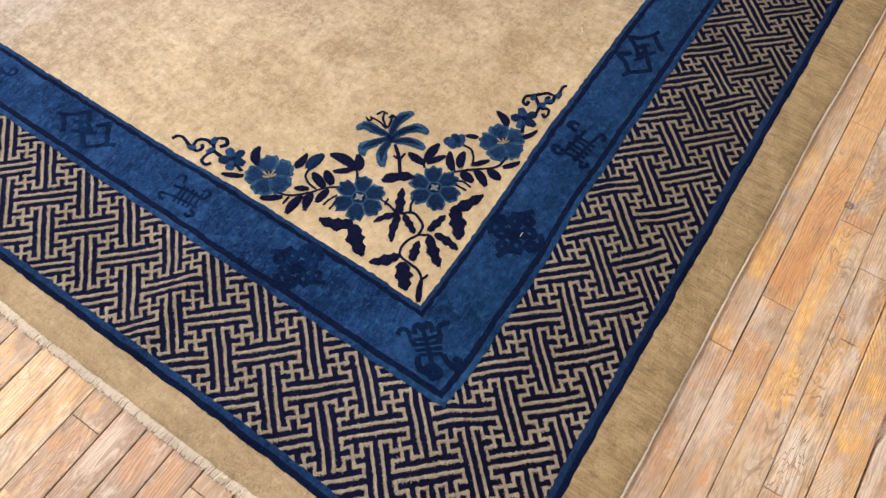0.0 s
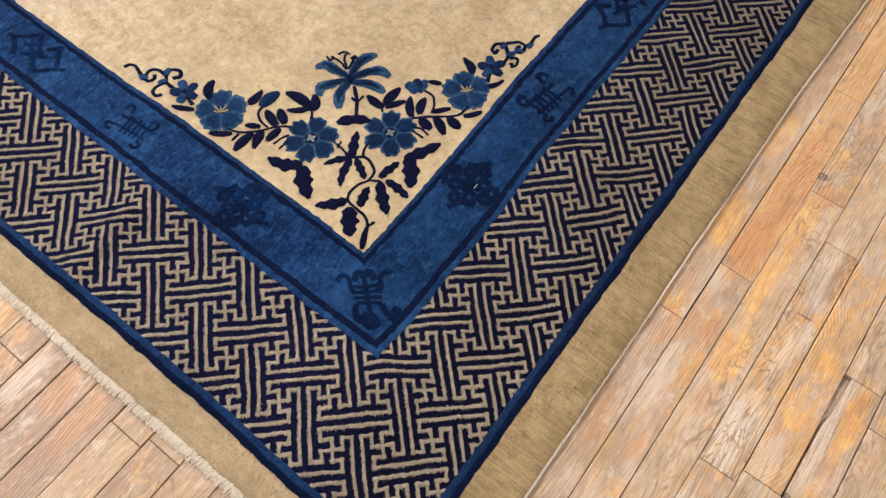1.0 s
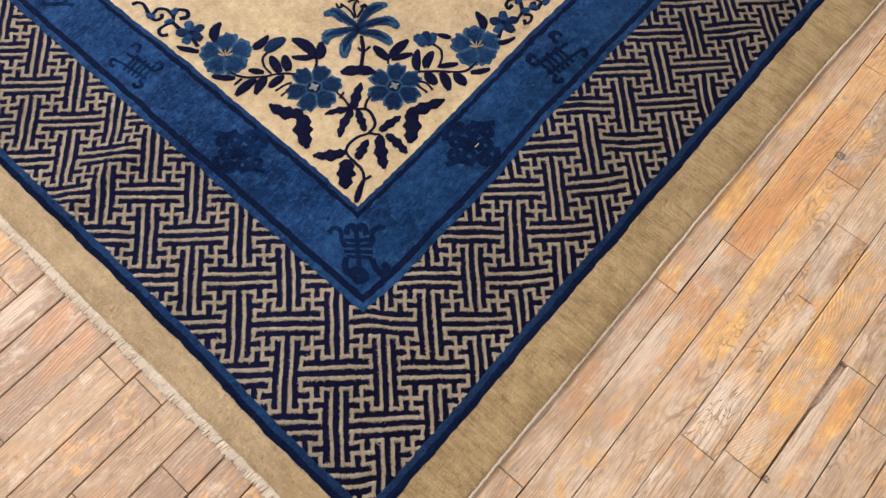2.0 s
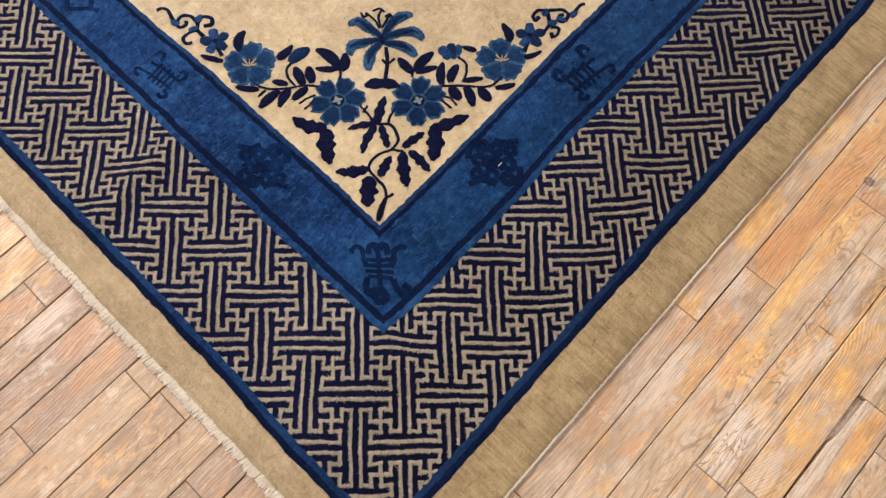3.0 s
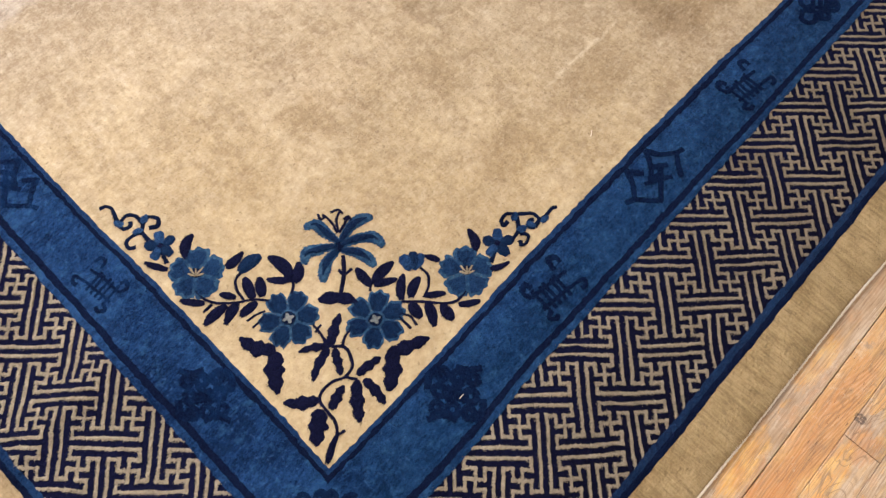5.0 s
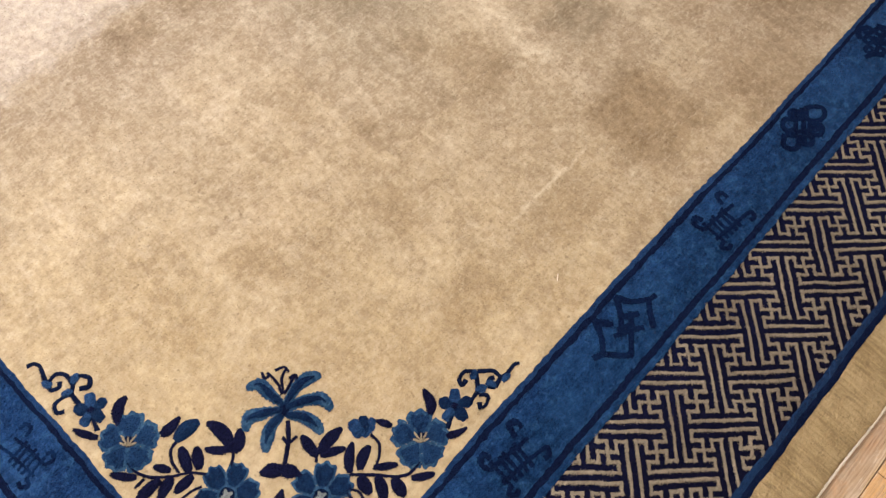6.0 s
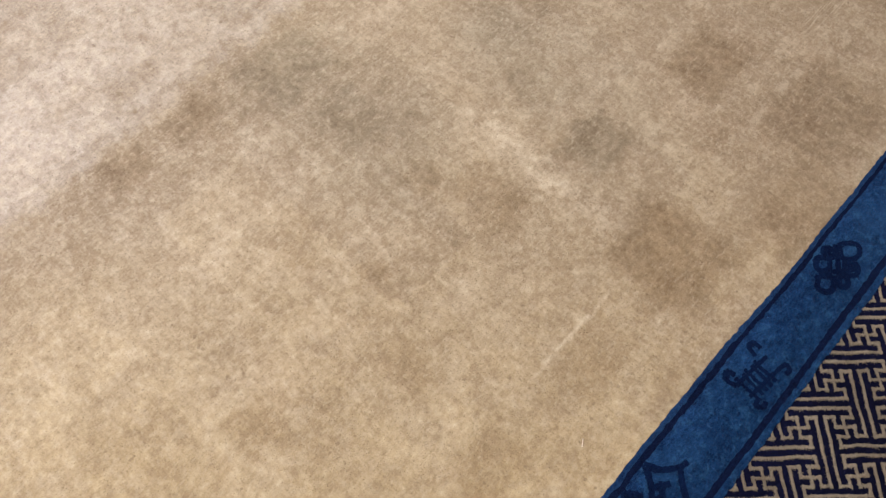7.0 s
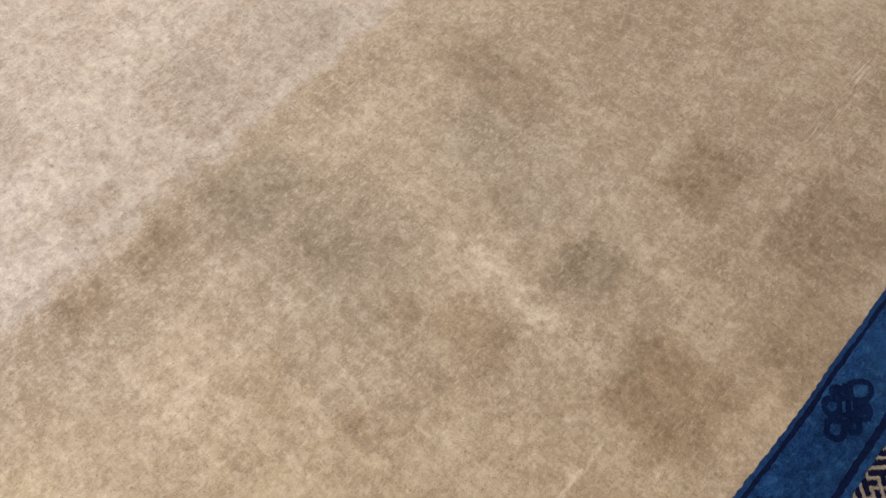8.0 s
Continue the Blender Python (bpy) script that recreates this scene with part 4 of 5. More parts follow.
def sector(parent, cx, cy, angle, half, inner, outer, inset, material, h, name="petal", blunt=0.5, length=0.0021, pile=900000):
    """A broad petal that fills its share of the flower; inset leaves its rim free."""
    verts, faces = [], []
    across, out = 12, 7
    for i in range(across + 1):
        u = -1 + 2 * i / across
        top = outer * (1.0 - (0.30 - 0.22 * blunt) * abs(u) ** 3 + 0.045 * math.cos(3.0 * math.pi * u + 0.4 * angle) - 0.03) + random.uniform(-1.3, 1.3)
        for j in range(out + 1):
            v = j / out
            r = inner + 0.5 * inset + (top - inner - 2.1 * inset) * v
            g = angle + u * max(0.02, half - inset / max(r, 4.0)) * (1.0 - 0.10 * v ** 6)
            edge = i in (0, across) or j in (0, out)
            verts.append(laid(*spot(cx + r * math.cos(g), cy + r * math.sin(g)), h - 0.0006 if edge else h))
    for i in range(across):
        for j in range(out):
            a = i * (out + 1) + j
            faces.append((a, a + 1, a + out + 2, a + out + 1))
    return grid_mesh(name, verts, faces, material, parent, pile=pile, length=length)


def disc(parent, cx, cy, r, material, h, name, wob=0.1):
    verts, faces = [laid(*spot(cx, cy), h)], []
    n = 20
    for f, hh in ((0.6, h), (1.0, -0.0008)):
        for k in range(n):
            g = 2 * math.pi * k / n
            rr = r * f * (1 + wob * math.sin(4 * g))
            verts.append(laid(*spot(cx + rr * math.cos(g), cy + rr * math.sin(g)), hh))
    for k in range(n):
        j = (k + 1) % n
        faces += [(0, 1 + k, 1 + j), (1 + k, 1 + n + k, 1 + n + j, 1 + j)]
    return grid_mesh(name, verts, faces, material, parent, pile=900000, length=0.0021)


def blossom(cx, cy, r, petals, start, heart):
    """A many-petalled flower with pale rims; heart: a ring with a star, or stamens."""
    flower = new("flower")
    flower.parent = carpet
    flower["label"] = "blue flower with pale rims"
    for k in range(petals):
        g = start + 2 * math.pi * k / petals
        half = math.pi / petals * 1.03
        blunt = 0.9 if heart == "stamens" else 0.35
        rim = sector(flower, cx, cy, g, half, r * 0.12, r * 1.14, 0.1, WOOL_RIM, 0.0009, "petal", blunt, 0.0020, 700000)
        sector(rim, cx, cy, g, half, r * 0.14, r * 1.13, 3.4 if heart == "stamens" else 2.3, WOOL_MID if heart == "stamens" else WOOL_DUSK, 0.0017, "petal_centre", blunt, 0.0022)
    if heart == "star":
        disc(flower, cx, cy, r * 0.47, WOOL_RIM, 0.0026, "flower_ring", 0.04)
        disc(flower, cx, cy, r * 0.38, WOOL_INK, 0.0032, "flower_eye", 0.04)
        disc(flower, cx, cy, r * 0.23, WOOL_HEART, 0.0037, "flower_heart", 0.4)
    else:
        disc(flower, cx, cy + r * 0.08, r * 0.24, WOOL_INK, 0.0022, "flower_eye", 0.1)
        for k in range(5):
            g = math.radians(20 + 35 * k)
            petal(flower, cx, cy - r * 0.08, g, 0.0, r * (0.30 + 0.12 * (k % 2)), 2.6, WOOL_OCHRE, 0.0027, "stamen")
    return flower


blossom(-66, 216, 41, 6, 1.22, "star")
blossom(62, 212, 41, 6, 1.45, "star")
blossom(-212, 290, 39, 5, 1.62, "stamens")
blossom(199, 283, 38, 5, 1.60, "stamens")

# leaves: foot, middle and tip, and the breadth
LOW_LEAVES = [(-17, 95, -41, 91, -69, 89, 20), (-14, 81, -18, 57, -18, 31, 29), (-1, 81, 8, 98, 17, 115, 16), (-6, 173, 1, 196, 8, 223, 17), (-4, 174, -25, 172, -48, 165, 13), (-6, 170, -18, 148, -26, 121, 15), (2, 169, 8, 149, 13, 130, 15), (36, 128, 52, 143, 69, 154, 16), (35, 121, 37, 91, 42, 62, 21), (45, 121, 62, 106, 77, 88, 17)]
BIG_LEAVES = [(-83, 172, -110, 172, -137, 190, 24), (-77, 165, -83, 139, -76, 104, 30), (80, 158, 106, 168, 140, 182, 23), (86, 165, 87, 135, 81, 105, 29)]
LEFT_LEAVES = [(-227, 316, -233, 337, -223, 355, 16), (-255, 298, -273, 301, -293, 308, 12), (-168, 300, -157, 308, -143, 324, 15), (-122, 248, -131, 267, -138, 282, 16), (-108, 250, -112, 267, -115, 282, 17), (-148, 252, -161, 255, -173, 257, 10), (-194, 243, -214, 243, -232, 246, 13), (-161, 240, -179, 224, -193, 207, 16), (-145, 243, -153, 229, -160, 209, 16), (-116, 243, -129, 232, -139, 220, 15)]
MIDDLE_LEAVES = [(-65, 274, -80, 301, -104, 315, 18), (-62, 274, -56, 288, -56, 305, 18), (-66, 279, -86, 276, -103, 279, 12), (55, 266, 42, 281, 31, 294, 15), (58, 270, 71, 288, 88, 304, 17), (59, 266, 76, 271, 94, 275, 12)]
RIGHT_LEAVES = [(101, 240, 99, 262, 104, 282, 15), (115, 243, 118, 261, 127, 277, 16), (134, 246, 151, 248, 167, 250, 10), (114, 235, 122, 223, 130, 211, 17), (139, 235, 145, 218, 150, 198, 15), (160, 232, 168, 219, 179, 206, 17), (185, 232, 204, 233, 221, 235, 12), (159, 302, 148, 306, 136, 310, 10), (214, 317, 214, 336, 205, 354, 14), (235, 288, 252, 290, 268, 296, 12)]
for bunch, teeth in ((LOW_LEAVES, 3), (BIG_LEAVES, 3), (LEFT_LEAVES, 0), (MIDDLE_LEAVES, 0), (RIGHT_LEAVES, 0)):
    for row in bunch:
        leaf(*row, teeth)
leaf(-146, 291, -132, 306, -114, 317, 21, 0, WOOL_DUSK)
leaf(-23, 243, 6, 248, 36, 238, 22, 2)

STEMS = {
    "vine": [(-4, 13), (6, 34), (9, 49), (6, 64), (-3, 76), (-13, 88), (-16, 98), (-11, 110), (3, 122), (18, 127), (29, 142), (25, 159), (16, 171), (-2, 173)],
    "knee": [(18, 127), (36, 122)],
    "twig_up": [(-6, 173), (-18, 192), (-30, 205)],
    "barb": [(-26, 194), (-18, 206)],
    "twig_side": [(13, 170), (16, 185), (28, 200)],
    "spur": [(8, 45), (20, 52)],
    "lily_stem": [(11, 316), (13, 293), (10, 255)],
    "lily_fork": [(5, 293), (13, 285), (25, 294)],
    "west_stem": [(-209, 263), (-195, 249), (-176, 244), (-149, 244), (-122, 247), (-98, 244)],
    "west_hook": [(-144, 291), (-151, 279), (-147, 263), (-136, 248)],
    "west_spur": [(-183, 241), (-191, 233), (-196, 228)],
    "west_up": [(-64, 254), (-62, 269), (-66, 282)],
    "middle_up": [(54, 257), (55, 267), (62, 280)],
    "east_stem": [(101, 238), (137, 236), (168, 234), (183, 238), (197, 253)],
    "bud_stem": [(128, 292), (140, 279), (141, 262), (135, 243)],
}
for name, points in STEMS.items():
    stem(points, {"vine": 4.6, "lily_stem": 7.0}.get(name, 4.1))
leaf(-3, 8, 2, 24, 8, 46, 11, 0, name="stem", h=0.0009)
for points in ([(-103, 229), (-116, 223), (-129, 214)], [(-102, 223), (-110, 212), (-120, 204)], [(97, 220), (112, 216), (123, 201)], [(97, 214), (105, 206), (114, 196)]):
    stem(points, 3.6)
WEST_CURLS = ([(-374, 401), (-364, 405), (-354, 400), (-344, 382), (-336, 378)], [(-339, 378), (-330, 390), (-314, 387), (-303, 373), (-302, 360), (-290, 345)], [(-339, 378), (-333, 367), (-322, 370), (-322, 378)], [(-302, 360), (-313, 356), (-324, 345), (-320, 333), (-309, 334)], [(-302, 373), (-297, 386), (-281, 383), (-280, 371), (-292, 368)], [(-267, 326), (-257, 308)])
EAST_CURLS = ([(346, 388), (337, 386), (326, 373), (316, 366), (309, 354)], [(319, 366), (308, 378), (294, 379), (284, 379)], [(309, 354), (300, 356), (301, 366), (308, 368)], [(272, 334), (282, 349), (283, 366), (280, 379)], [(280, 379), (266, 380), (257, 369), (261, 360), (267, 367)], [(284, 344), (296, 343), (296, 327), (286, 325), (285, 333)], [(246, 315), (237, 298)])
for curls in (WEST_CURLS, EAST_CURLS):
    for points in curls:
        stem(points, 5.4, "tendril", 1.45, WOOL_INK)
# small blue leaflets where the tendrils fork
for a, b, turn in ((-301, 383, 1.2), (-340, 376, 2.6), (-308, 362, 0.4), (279, 374, 1.4), (288, 353, 0.3), (325, 368, 0.8), (303, 359, -0.4)):
    da, db = 8 * math.cos(turn), 8 * math.sin(turn)
    leaf(a - da, b - db, a, b, a + da, b + db, 11, 0, WOOL_PETAL, h=0.0017)


def small_flower(cx, cy, r, start):
    flower = new("flower")
    flower.parent = carpet
    flower["label"] = "small dark blue flower"
    for k in range(5):
        petal(flower, cx, cy, start + 2 * math.pi * k / 5, r * 0.05, r, r * 0.70, WOOL_PETAL if k % 2 else WOOL_DUSK, 0.0009 + 0.0001 * k, swell=0.74)
    disc(flower, cx, cy, r * 0.26, WOOL_NAVY, 0.0015, "flower_eye")


small_flower(-271, 337, 25, 0.6)
small_flower(250, 329, 25, 0.3)

lily = new("flower")
lily.parent = carpet
lily["label"] = "blue lily with long curling petals"
LILY = {"up_left": [(4, 337), (-14, 351), (-33, 366), (-51, 361)], "up_right": [(7, 337), (24, 366), (40, 376), (57, 379)], "side_right": [(9, 334), (38, 344), (59, 345), (74, 330)], "low_right": [(9, 325), (33, 320), (49, 310), (60, 295)], "low": [(3, 324), (-12, 306), (-16, 291), (-17, 272)], "low_left": [(3, 330), (-25, 325), (-44, 320), (-48, 301)]}
for points in LILY.values():
    path = curve([spot(*p) for p in points])
    n = len(path) - 1
    breadth = [max(0.2, math.sin(math.pi * (0.10 + 0.86 * (k / n) ** 1.25)) ** 0.6) for k in range(n + 1)]
    verts, faces = [], []
    strip(verts, faces, path, [0.0205 * b for b in breadth], 0.0010, saw=0.0014, flat=0.75)
    lobe = grid_mesh("petal", verts, faces, WOOL_RIM, lily, pile=900000, length=0.0021)
    verts, faces = [], []
    inner = path[:int(n * 0.84)]
    strip(verts, faces, inner, [0.0150 * b * min(1.0, 1.6 * (1 - k / len(inner))) for k, b in enumerate(breadth[:len(inner)])], 0.0019, saw=0.0014, flat=0.75)
    grid_mesh("petal_centre", verts, faces, WOOL_DUSK, lobe, pile=900000, length=0.0018)
for points in ([(1, 352), (-8, 370), (-23, 383)], [(3, 355), (-1, 374), (4, 387)], [(4, 353), (11, 366), (18, 380)], [(-31, 385), (-26, 375), (-18, 381)], [(-11, 386), (1, 391), (9, 384)], [(10, 375), (18, 380), (22, 373)]):
    verts, faces = [], []
    path = curve([spot(*p) for p in points])
    strip(verts, faces, path, [0.0043] * len(path), 0.0012, saw=0.0004)
    grid_mesh("stamen", verts, faces, WOOL_NAVY, lily, pile=800000)
disc(lily, 5, 332, 11, WOOL_INK, 0.0014, "flower_eye")
bud = new("flower_bud")
bud.parent = carpet
bud["label"] = "small blue flower bud"
for k, g in enumerate((1.0, 1.57, 2.2)):
    petal(bud, 117, 290, g, 0, 28, 20, WOOL_PETAL if k != 1 else WOOL_DUSK, 0.0007 + 0.0002 * k)

# ---- tone-on-tone emblems in the blue band


def emblem(cx, cy, turn, strokes, size=1.0):
    """A woven emblem from strokes in millimetres round its middle (cx, cy in metres)."""
    whole = new("emblem")
    whole.parent = carpet
    whole["label"] = "dark blue emblem on the blue band"
    c, s = math.cos(turn), math.sin(turn)
    for k, (width, points) in enumerate(strokes):
        pts = [(cx + (x * c - y * s) * size / 1000, cy + (x * s + y * c) * size / 1000) for x, y in points]
        path = curve(pts, 6) if len(pts) > 2 else resample(pts, 0.0025)
        verts, faces = [], []
        strip(verts, faces, path, [(width + 2) * 1.16 * size / 1000 * random.uniform(0.9, 1.1) for _ in path], 0.0005 + 0.00006 * k, saw=0.0010)
        grid_mesh("stroke", verts, faces, WOOL_EMBLEM, whole, pile=700000)


def loop(cx, cy, r, squash=1.0):
    return [(cx + r * math.cos(g * math.pi / 6), cy + r * squash * math.sin(g * math.pi / 6)) for g in range(13)]


KEY = [(9, [(-44, 15), (-40, -11), (-40, -36)]), (9, [(-56, -43), (-39, -37), (-13, -39), (7, -39)]), (10, [(11, 30), (7, 0), (4, -41)]), (8, [(-43, 12), (-20, 10)]), (8, [(-21, -9), (11, 1), (28, 4)]), (8, [(-7, 50), (-6, 20), (-12, -10)]), (8, [(-9, 49), (16, 45), (41, 48), (53, 56)]), (9, [(41, 48), (40, 24), (44, 2)]), (8, [(-4, 22), (23, 26)]), (8, [(-13, 1), (12, 11)])]
KNOT = [(9, [(11, 37), (24, 42), (41, 38), (41, 23), (28, 13), (10, 16), (11, 37)]), (8, loop(-9, 27, 9)), (8, [(-13, 17), (-29, 18), (-36, 5), (-29, -5), (-16, -1)]), (8, [(10, 1), (30, 4), (33, -6), (25, -15), (8, -13)]), (9, [(-35, -12), (-42, -33), (-30, -41), (-18, -36), (-13, -17), (-35, -12)]), (8, loop(1, -25, 10)), (7, [(6, 40), (-1, 0), (-5, -30)]), (6, [(-8, 36), (-18, -18)]), (6, [(-30, -7), (0, -6), (30, -4)]), (6, [(13, 16), (6, -16)])]
ROSE = [(9, loop(22 * i + 5 * j, 23 * j - 4 * i, 7 + (i + j) % 2)) for i in (-1, 0, 1) for j in (-1, 0, 1)] + [(9, [(-40, -36), (-20, -30), (0, -36)]), (9, [(40, 36), (22, 32), (2, 38)]), (9, [(-38, 6), (-36, 26), (-24, 36)]), (9, [(38, -8), (36, -26), (22, -36)]), (8, [(-12, 10), (14, -12)]), (8, [(-14, -10), (12, 14)])]
LONG = [(4, [(11 * k * 0.80 - 19 + 4 * (k % 2), 11 * k * 0.60 + 9), (11 * k * 0.80 + 11, 11 * k * 0.60 - 27)]) for k in (-2, -1, 0, 1, 2)] + [(4, [(-37, -17), (-8, 7), (22, 29)]), (4, [(-20, -36), (10, -12), (40, 9)]), (5, [(-37, -17), (-50, -8), (-45, 4), (-36, 1)]), (5, [(3, 30), (-3, 44), (7, 51), (14, 43)]), (5, [(40, 9), (51, 13), (54, 2), (46, -4)]), (5, [(-6, -38), (-12, -50), (0, -53), (5, -45)])]
CORNER = [(8, [(-43, 28), (-35, 37), (-25, 33), (-23, 15), (-17, 7)]), (9, [(42, 33), (33, 35), (24, 28), (23, 13), (18, 6)]), (8, [(-15, 25), (-13, 37), (-6, 40), (-1, 30)]), (8, [(3, 30), (6, 40), (13, 36), (14, 24)]), (5, [(-19, 16), (21, 16)]), (5, [(-23, 8), (23, 6)]), (5, [(-21, -2), (23, -3)]), (5, [(-17, -11), (21, -12)]), (6, [(0, 34), (1, -43)]), (9, [(21, -13), (25, -28), (34, -35), (41, -27), (35, -20)]), (9, [(-18, -13), (-21, -27), (-16, -38), (-7, -31)]), (9, [(-2, -29), (-10, -41), (-2, -50), (8, -41), (2, -30)])]
T45 = -math.pi / 4 + math.pi / 2
for y, turn, strokes, size in ((0.196, T45, ROSE, 1.0), (0.413, T45, [(width + 1.5, points) for width, points in LONG], 0.93), (0.667, T45, KEY, 0.97), (0.915, T45, [(width + 1.5, points) for width, points in LONG], 0.93), (1.147, T45, [(width + 1, points) for width, points in KNOT], 0.97), (1.39, T45, ROSE, 0.9)):
    emblem(0.054, y, turn, strokes, size)
for x, turn, strokes, size in ((-0.202, T45, ROSE, 1.0), (-0.446, T45, LONG, 0.86), (-0.686, T45, KEY, 0.97), (-0.93, T45, LONG, 0.86)):
    emblem(x, -0.056, turn, [(width, [(-a, b) for a, b in points]) for width, points in strokes], size)
emblem(0.048, -0.051, T45, CORNER, 1.0)

# ---- selvedge cord, fringe


def tube(verts, faces, path, radius, sides=6):
    k0 = len(verts)
    n = len(path)
    for i, p in enumerate(path):
        a, b = Vector(path[max(0, i - 1)]), Vector(path[min(n - 1, i + 1)])
        d = (b - a).normalized()
        u = d.orthogonal().normalized() if abs(d.z) > 0.9 else Vector((-d.y, d.x, 0)).normalized()
        v = d.cross(u)
        for s in range(sides):
            g = 2 * math.pi * s / sides
            verts.append(Vector(p) + (u * math.cos(g) + v * math.sin(g)) * radius)
    for i in range(n - 1):
        for s in range(sides):
            e = (s + 1) % sides
            faces.append((k0 + i * sides + s, k0 + i * sides + e, k0 + (i + 1) * sides + e, k0 + (i + 1) * sides + s))


def selvedge(x):
    verts, faces = [], []
    path = []
    for k in range(900):
        y = -0.36 + (FIELD_L + 0.72) * k / 899
        sx, sy = sway(x, y)
        path.append((x + sx + 0.0003 * math.sin(k * 2.1) - 0.6 * (sx - 0.010 * smooth01((y - 0.6) / 0.5)), y, 0.0059 + 0.0006 * noise.noise((x, y * 30, 2))))
    tube(verts, faces, path, 0.0018)
    for k in range(2, 898):  # overcast stitches and loose ends
        px, py, pz = path[k]
        inward = -1 if x > 0 else 1
        reach = random.uniform(0.0002, 0.0030)
        tube(verts, faces, [(px - inward * random.uniform(0.0010, 0.0030), py + 0.0006, pz), (px, py, pz + 0.0015), (px + inward * reach, py + random.uniform(-0.0012, 0.0012), pz + 0.0034 + random.uniform(0.0, 0.001))], random.uniform(0.0003, 0.0006), 4)
    grid_mesh("selvedge", verts, faces, COTTON, carpet, "thin cream cord along the edge")


selvedge(0.3914)
selvedge(-FIELD_W - 0.3914)


def fringe(y0, way):
    """Short looped cotton ends, two to a knot, lying askew on the floor."""
    verts, faces = [], []
    x = -FIELD_W - 0.39
    while x < 0.392:
        sx, sy = sway(x, y0)
        lean = random.uniform(-0.0055, -0.0030) + 0.002 * noise.noise((x * 9, 0, 4))
        ln = 0.0155 * random.uniform(0.85, 1.15)
        path = []
        for k in range(6):
            t = k / 5
            path.append((x + lean * t + random.uniform(-0.0004, 0.0004), y0 + sy + way * (-0.003 + ln * t), 0.0052 - 0.0032 * t * t + 0.0022 * math.sin(math.pi * t) * random.uniform(0.3, 1.0)))
        tube(verts, faces, path, random.uniform(0.0010, 0.0017), 5)
        x += random.uniform(0.0017, 0.0028)
    ob = grid_mesh("fringe", verts, faces, COTTON, carpet, "short cream cotton fringe")
    ob["kind"] = "stuff"


fringe(-0.360, -1)
fringe(FIELD_L + 0.360, 1)

# ---- a stray thread and lint on the pile


def lint(x, y, ln, turn):
    verts, faces = [], []
    dx, dy = math.cos(turn) * ln / 2, math.sin(turn) * ln / 2
    tube(verts, faces, [(x - dx, y - dy, PILE + 0.0015), (x, y, PILE + 0.0026), (x + dx, y + dy, PILE + 0.0016)], 0.0007, 5)
    ob = grid_mesh("thread", verts, faces, COTTON, None)
    tagged(ob, "tiny white stray thread lying on the carpet", "thread", "stray threads")


lint(-0.075, 0.659, 0.012, 2.36 - 0.2)
lint(0.064, 0.198, 0.009, 1.6)

# ---------------------------------------------------------------- floor boards
random.seed(64)
SEAMS = [-0.2700, -0.2195, -0.168, -0.113, -0.055, 0.004, 0.0625, 0.117, 0.170, 0.224, 0.277, 0.330, 0.3820, 0.4365, 0.4910, 0.5490, 0.6050, 0.6615, 0.7175]
while SEAMS[0] > X0 + 0.03:
    SEAMS.insert(0, SEAMS[0] - 0.0572)
while SEAMS[-1] < X1 - 0.03:
    SEAMS.append(SEAMS[-1] + 0.0572)
KNOWN_JOINTS = {0.382: (0.21, 0.90), 0.4365: (0.327, 0.752), 0.491: (-0.31, 0.535), 0.549: (0.049, 0.462), 0.605: (0.07, 0.72), 0.6615: (-0.2, 0.28), -0.3272: (-0.42,), -0.055: (-0.385,)}


def board(verts, faces, x0, x1, y0, y1, top, chip=0.0):
    """One strip with eased upper edges; chip: width of the sliver lost along its left side at the far end."""
    k = len(verts)
    e = 0.0009
    ym = y1 - 0.19 if chip else (y0 + y1) / 2
    for z, i in ((-0.011, 0.0), (top - e, 0.0), (top, e)):
        verts += [(x0 + i, y0 + i, z), (x1 - i, y0 + i, z), (x1 - i, y1 - i, z), (x0 + i + chip, y1 - i, z), (x0 + i + chip * 0.8, y1 - (y1 - ym) * 0.35, z), (x0 + i + chip * 0.35, y1 - (y1 - ym) * 0.45, z), (x0 + i + chip * 0.15, ym, z)]
    for r in (0, 7):
        for s in range(7):
            t = (s + 1) % 7
            faces.append((k + r + s, k + r + t, k + r + 7 + t, k + r + 7 + s))
    faces.append(tuple(k + 14 + s for s in range(7)))


# finish of single boards: left of varnish, brown tone, bare grey wood; by the board's left seam and far end
FINISH = {
    (0.382, 0.21): (0.42, 0.25, 0.6), (0.382, 0.90): (0.44, 0.05, 0.55), (0.4365, 0.327): (0.44, 0.20, 0.70), (0.4365, 0.752): (0.55, 0.45, 0.10),
    (0.491, 0.535): (0.47, 0.05, 0.45), (0.549, 0.049): (0.44, 0.10, 0.70), (0.549, 0.462): (0.42, 0.0, 0.95), (0.605, 0.07): (0.46, 0.05, 0.6),
    (0.605, 0.72): (0.46, 0.05, 0.60), (0.6615, 0.28): (0.46, 0.15, 0.50), (0.491, 1.4): (0.50, 0.1, 0.5),
}
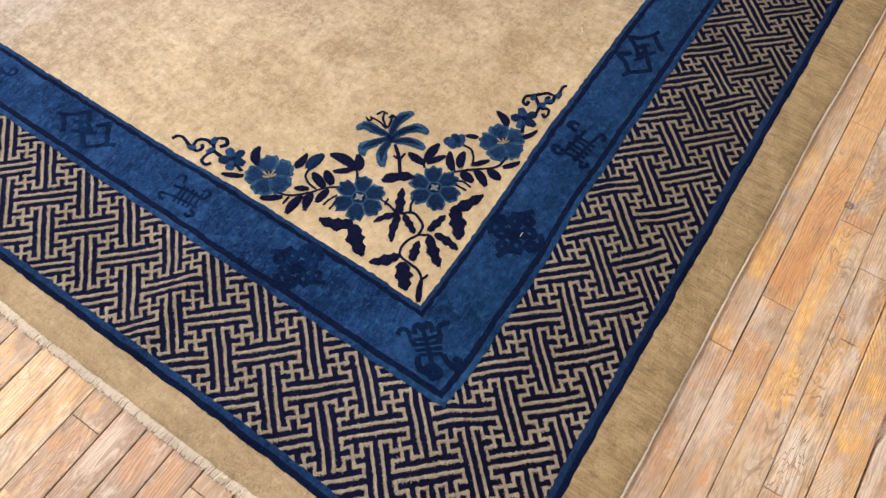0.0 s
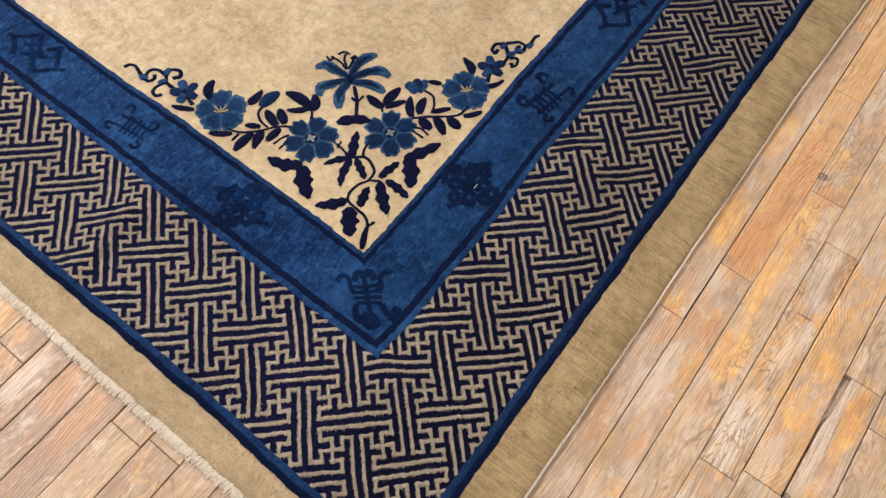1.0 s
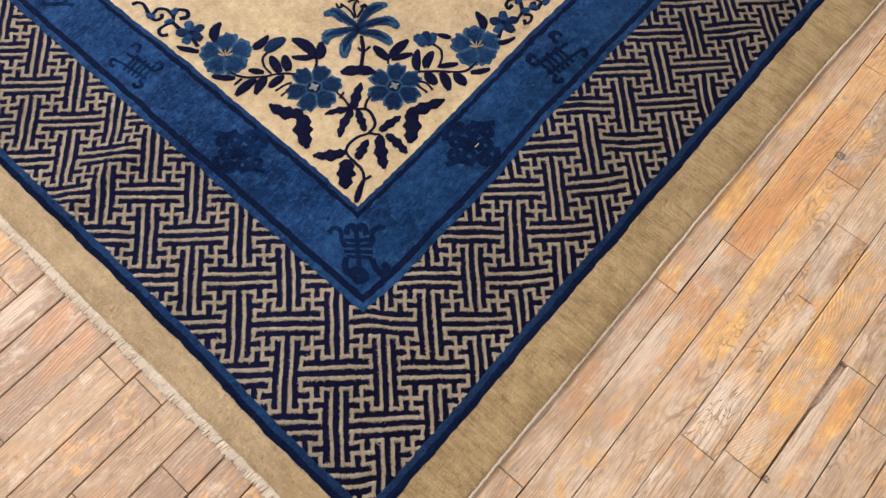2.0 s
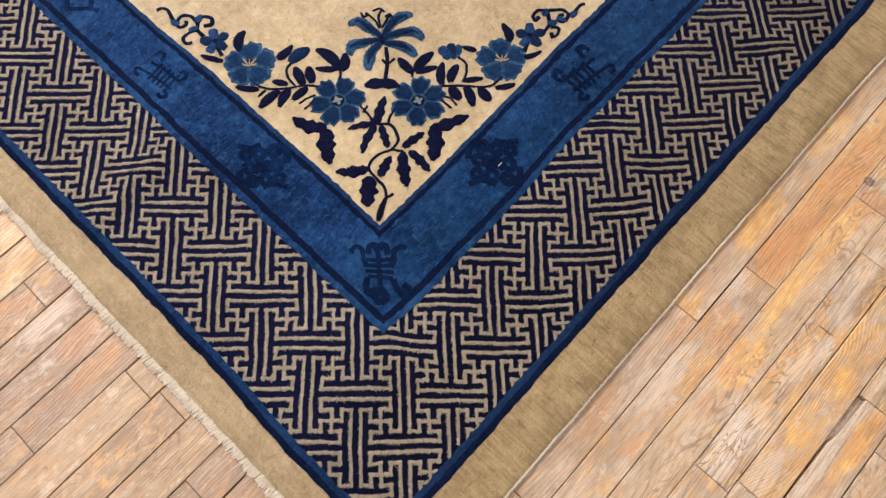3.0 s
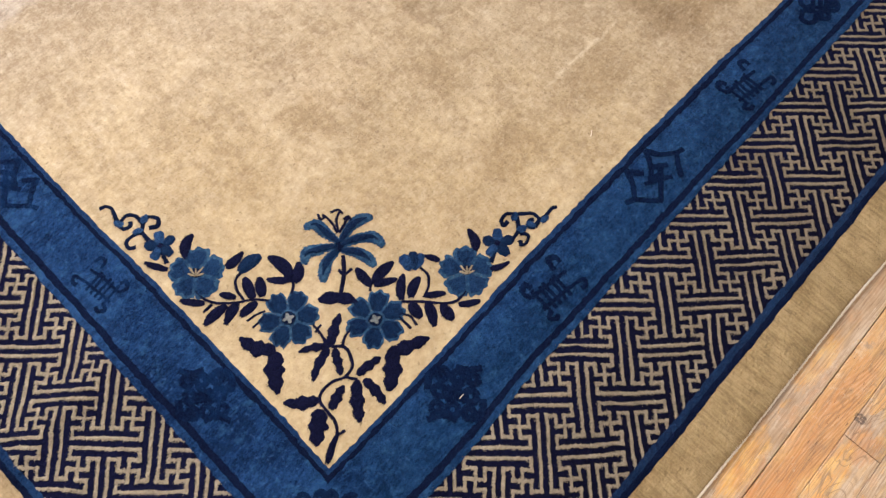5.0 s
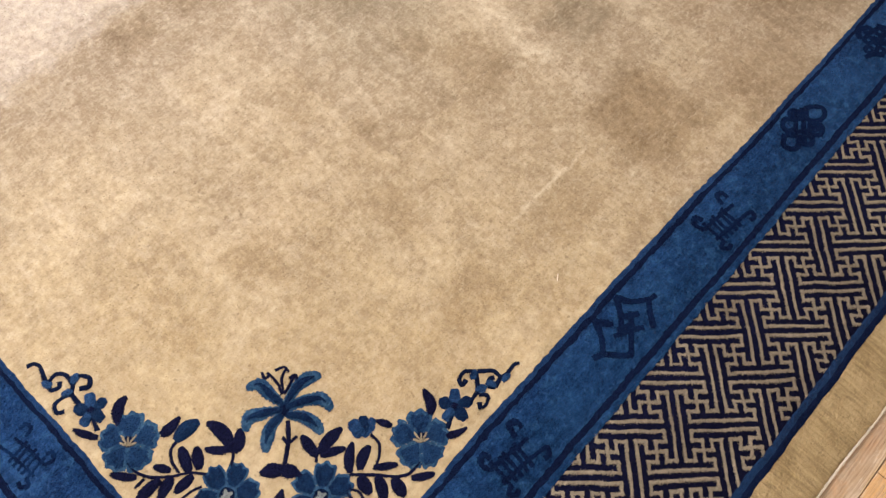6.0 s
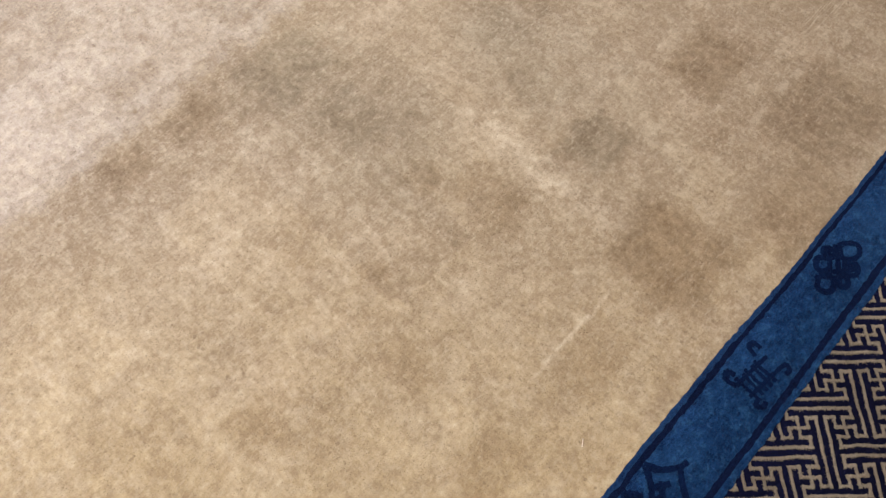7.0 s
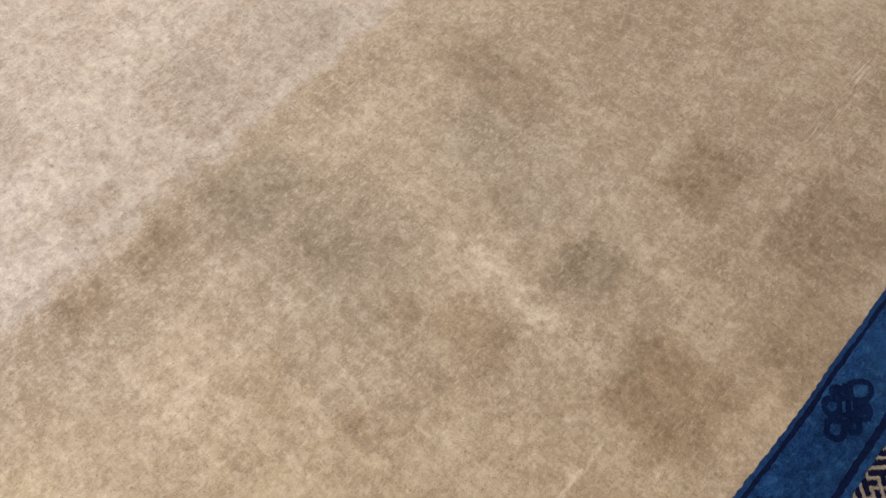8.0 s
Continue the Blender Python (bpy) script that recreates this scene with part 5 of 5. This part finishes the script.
# the boards that come out from under the fringe, by their left seam
FRINGE_END = {-0.3272: (0.47, 0.7, 0.1), -0.27: (0.36, 0.85, 0.3), -0.2195: (0.38, 0.9, 0.15), -0.168: (0.36, 1.0, 0.1), -0.113: (0.38, 0.25, 0.05), -0.055: (0.38, 0.35, 0.05), 0.004: (0.38, 0.2, 0.05), 0.0625: (0.46, 0.85, 0.1), 0.117: (0.42, 0.9, 0.15), 0.170: (0.44, 0.9, 0.1)}
floor_rest = ([], [])
shown = 0
for a, b in zip(SEAMS, SEAMS[1:]):
    a, b = max(a, X0 + 0.001), min(b, X1 - 0.001)
    start = Y0 + 0.002
    first = [v for key, v in KNOWN_JOINTS.items() if abs(key - a) < 0.004]
    ends = []
    if first:
        ends = list(first[0])
        y = ends[0] - random.uniform(0.3, 0.9)
        while y > Y0 + 0.05:
            ends.insert(0, y)
            y -= random.uniform(0.28, 0.95)
        y = ends[-1] + random.uniform(0.3, 0.9)
    else:
        y = Y0 + random.uniform(0.1, 0.9)
    while y < Y1 - 0.05:
        ends.append(y)
        y += random.uniform(0.28, 1.0)
    for y0, y1 in zip([Y0 + 0.002, *ends], [*ends, Y1 - 0.002]):
        gap = random.choice((0.0003, 0.0005, 0.0006, 0.0009, 0.0013))
        top = random.uniform(-0.0008, 0.0002)
        near = a > -1.0 and b < 1.25 and y1 > -1.0 and y0 < 1.5 and not (b < 0.33 and y0 > -0.30)
        if near and shown < 300:
            shown += 1
            verts, faces = [], []
            chip = 0.0105 if abs(a - 0.6615) < 0.002 and abs(y1 - 0.28) < 0.01 else 0.0
            board(verts, faces, a + gap, b - gap, y0 + 0.0004, y1 - 0.0004, top, chip)
            ob = grid_mesh("board", verts, faces, OAK, subfloor, smooth=False)
            # Boards on the fringe side are toned browner and less varnished.
            south = y1 < -0.30
            ob.color = (random.uniform(0.34, 0.44), random.uniform(0.7, 1.0), random.uniform(0.15, 0.45), 1.0) if south else (random.uniform(0.44, 0.56), random.choice((0.0, 0.1, 0.4)), random.uniform(0.3, 0.8), 1.0)
            for left, finish in FRINGE_END.items():
                if abs(left - a) < 0.003 and y0 < -0.36:
                    ob.color = (*finish, 1.0)
            for (left, far), finish in FINISH.items():
                if abs(left - a) < 0.003 and abs(far - y1) < 0.004:
                    ob.color = (*finish, 1.0)
        else:
            board(*floor_rest, a + gap, b - gap, y0 + 0.0004, y1 - 0.0004, top)
# strip added low in the broken edge of one board; its brown imitates shadow
verts, faces = [], []
board(verts, faces, 0.6617, 0.6735, 0.075, 0.279, -0.0085)
splinter = grid_mesh("splinter", verts, faces, OAK, subfloor, "brown strip added low in the board gap", smooth=False)
splinter.color = (0.3, 1.0, 0.0, 1.0)
rest = grid_mesh("boards", *floor_rest, OAK, subfloor, smooth=False)
rest["kind"] = "stuff"
rest.color = (0.45, 0.55, 0.3, 1.0)
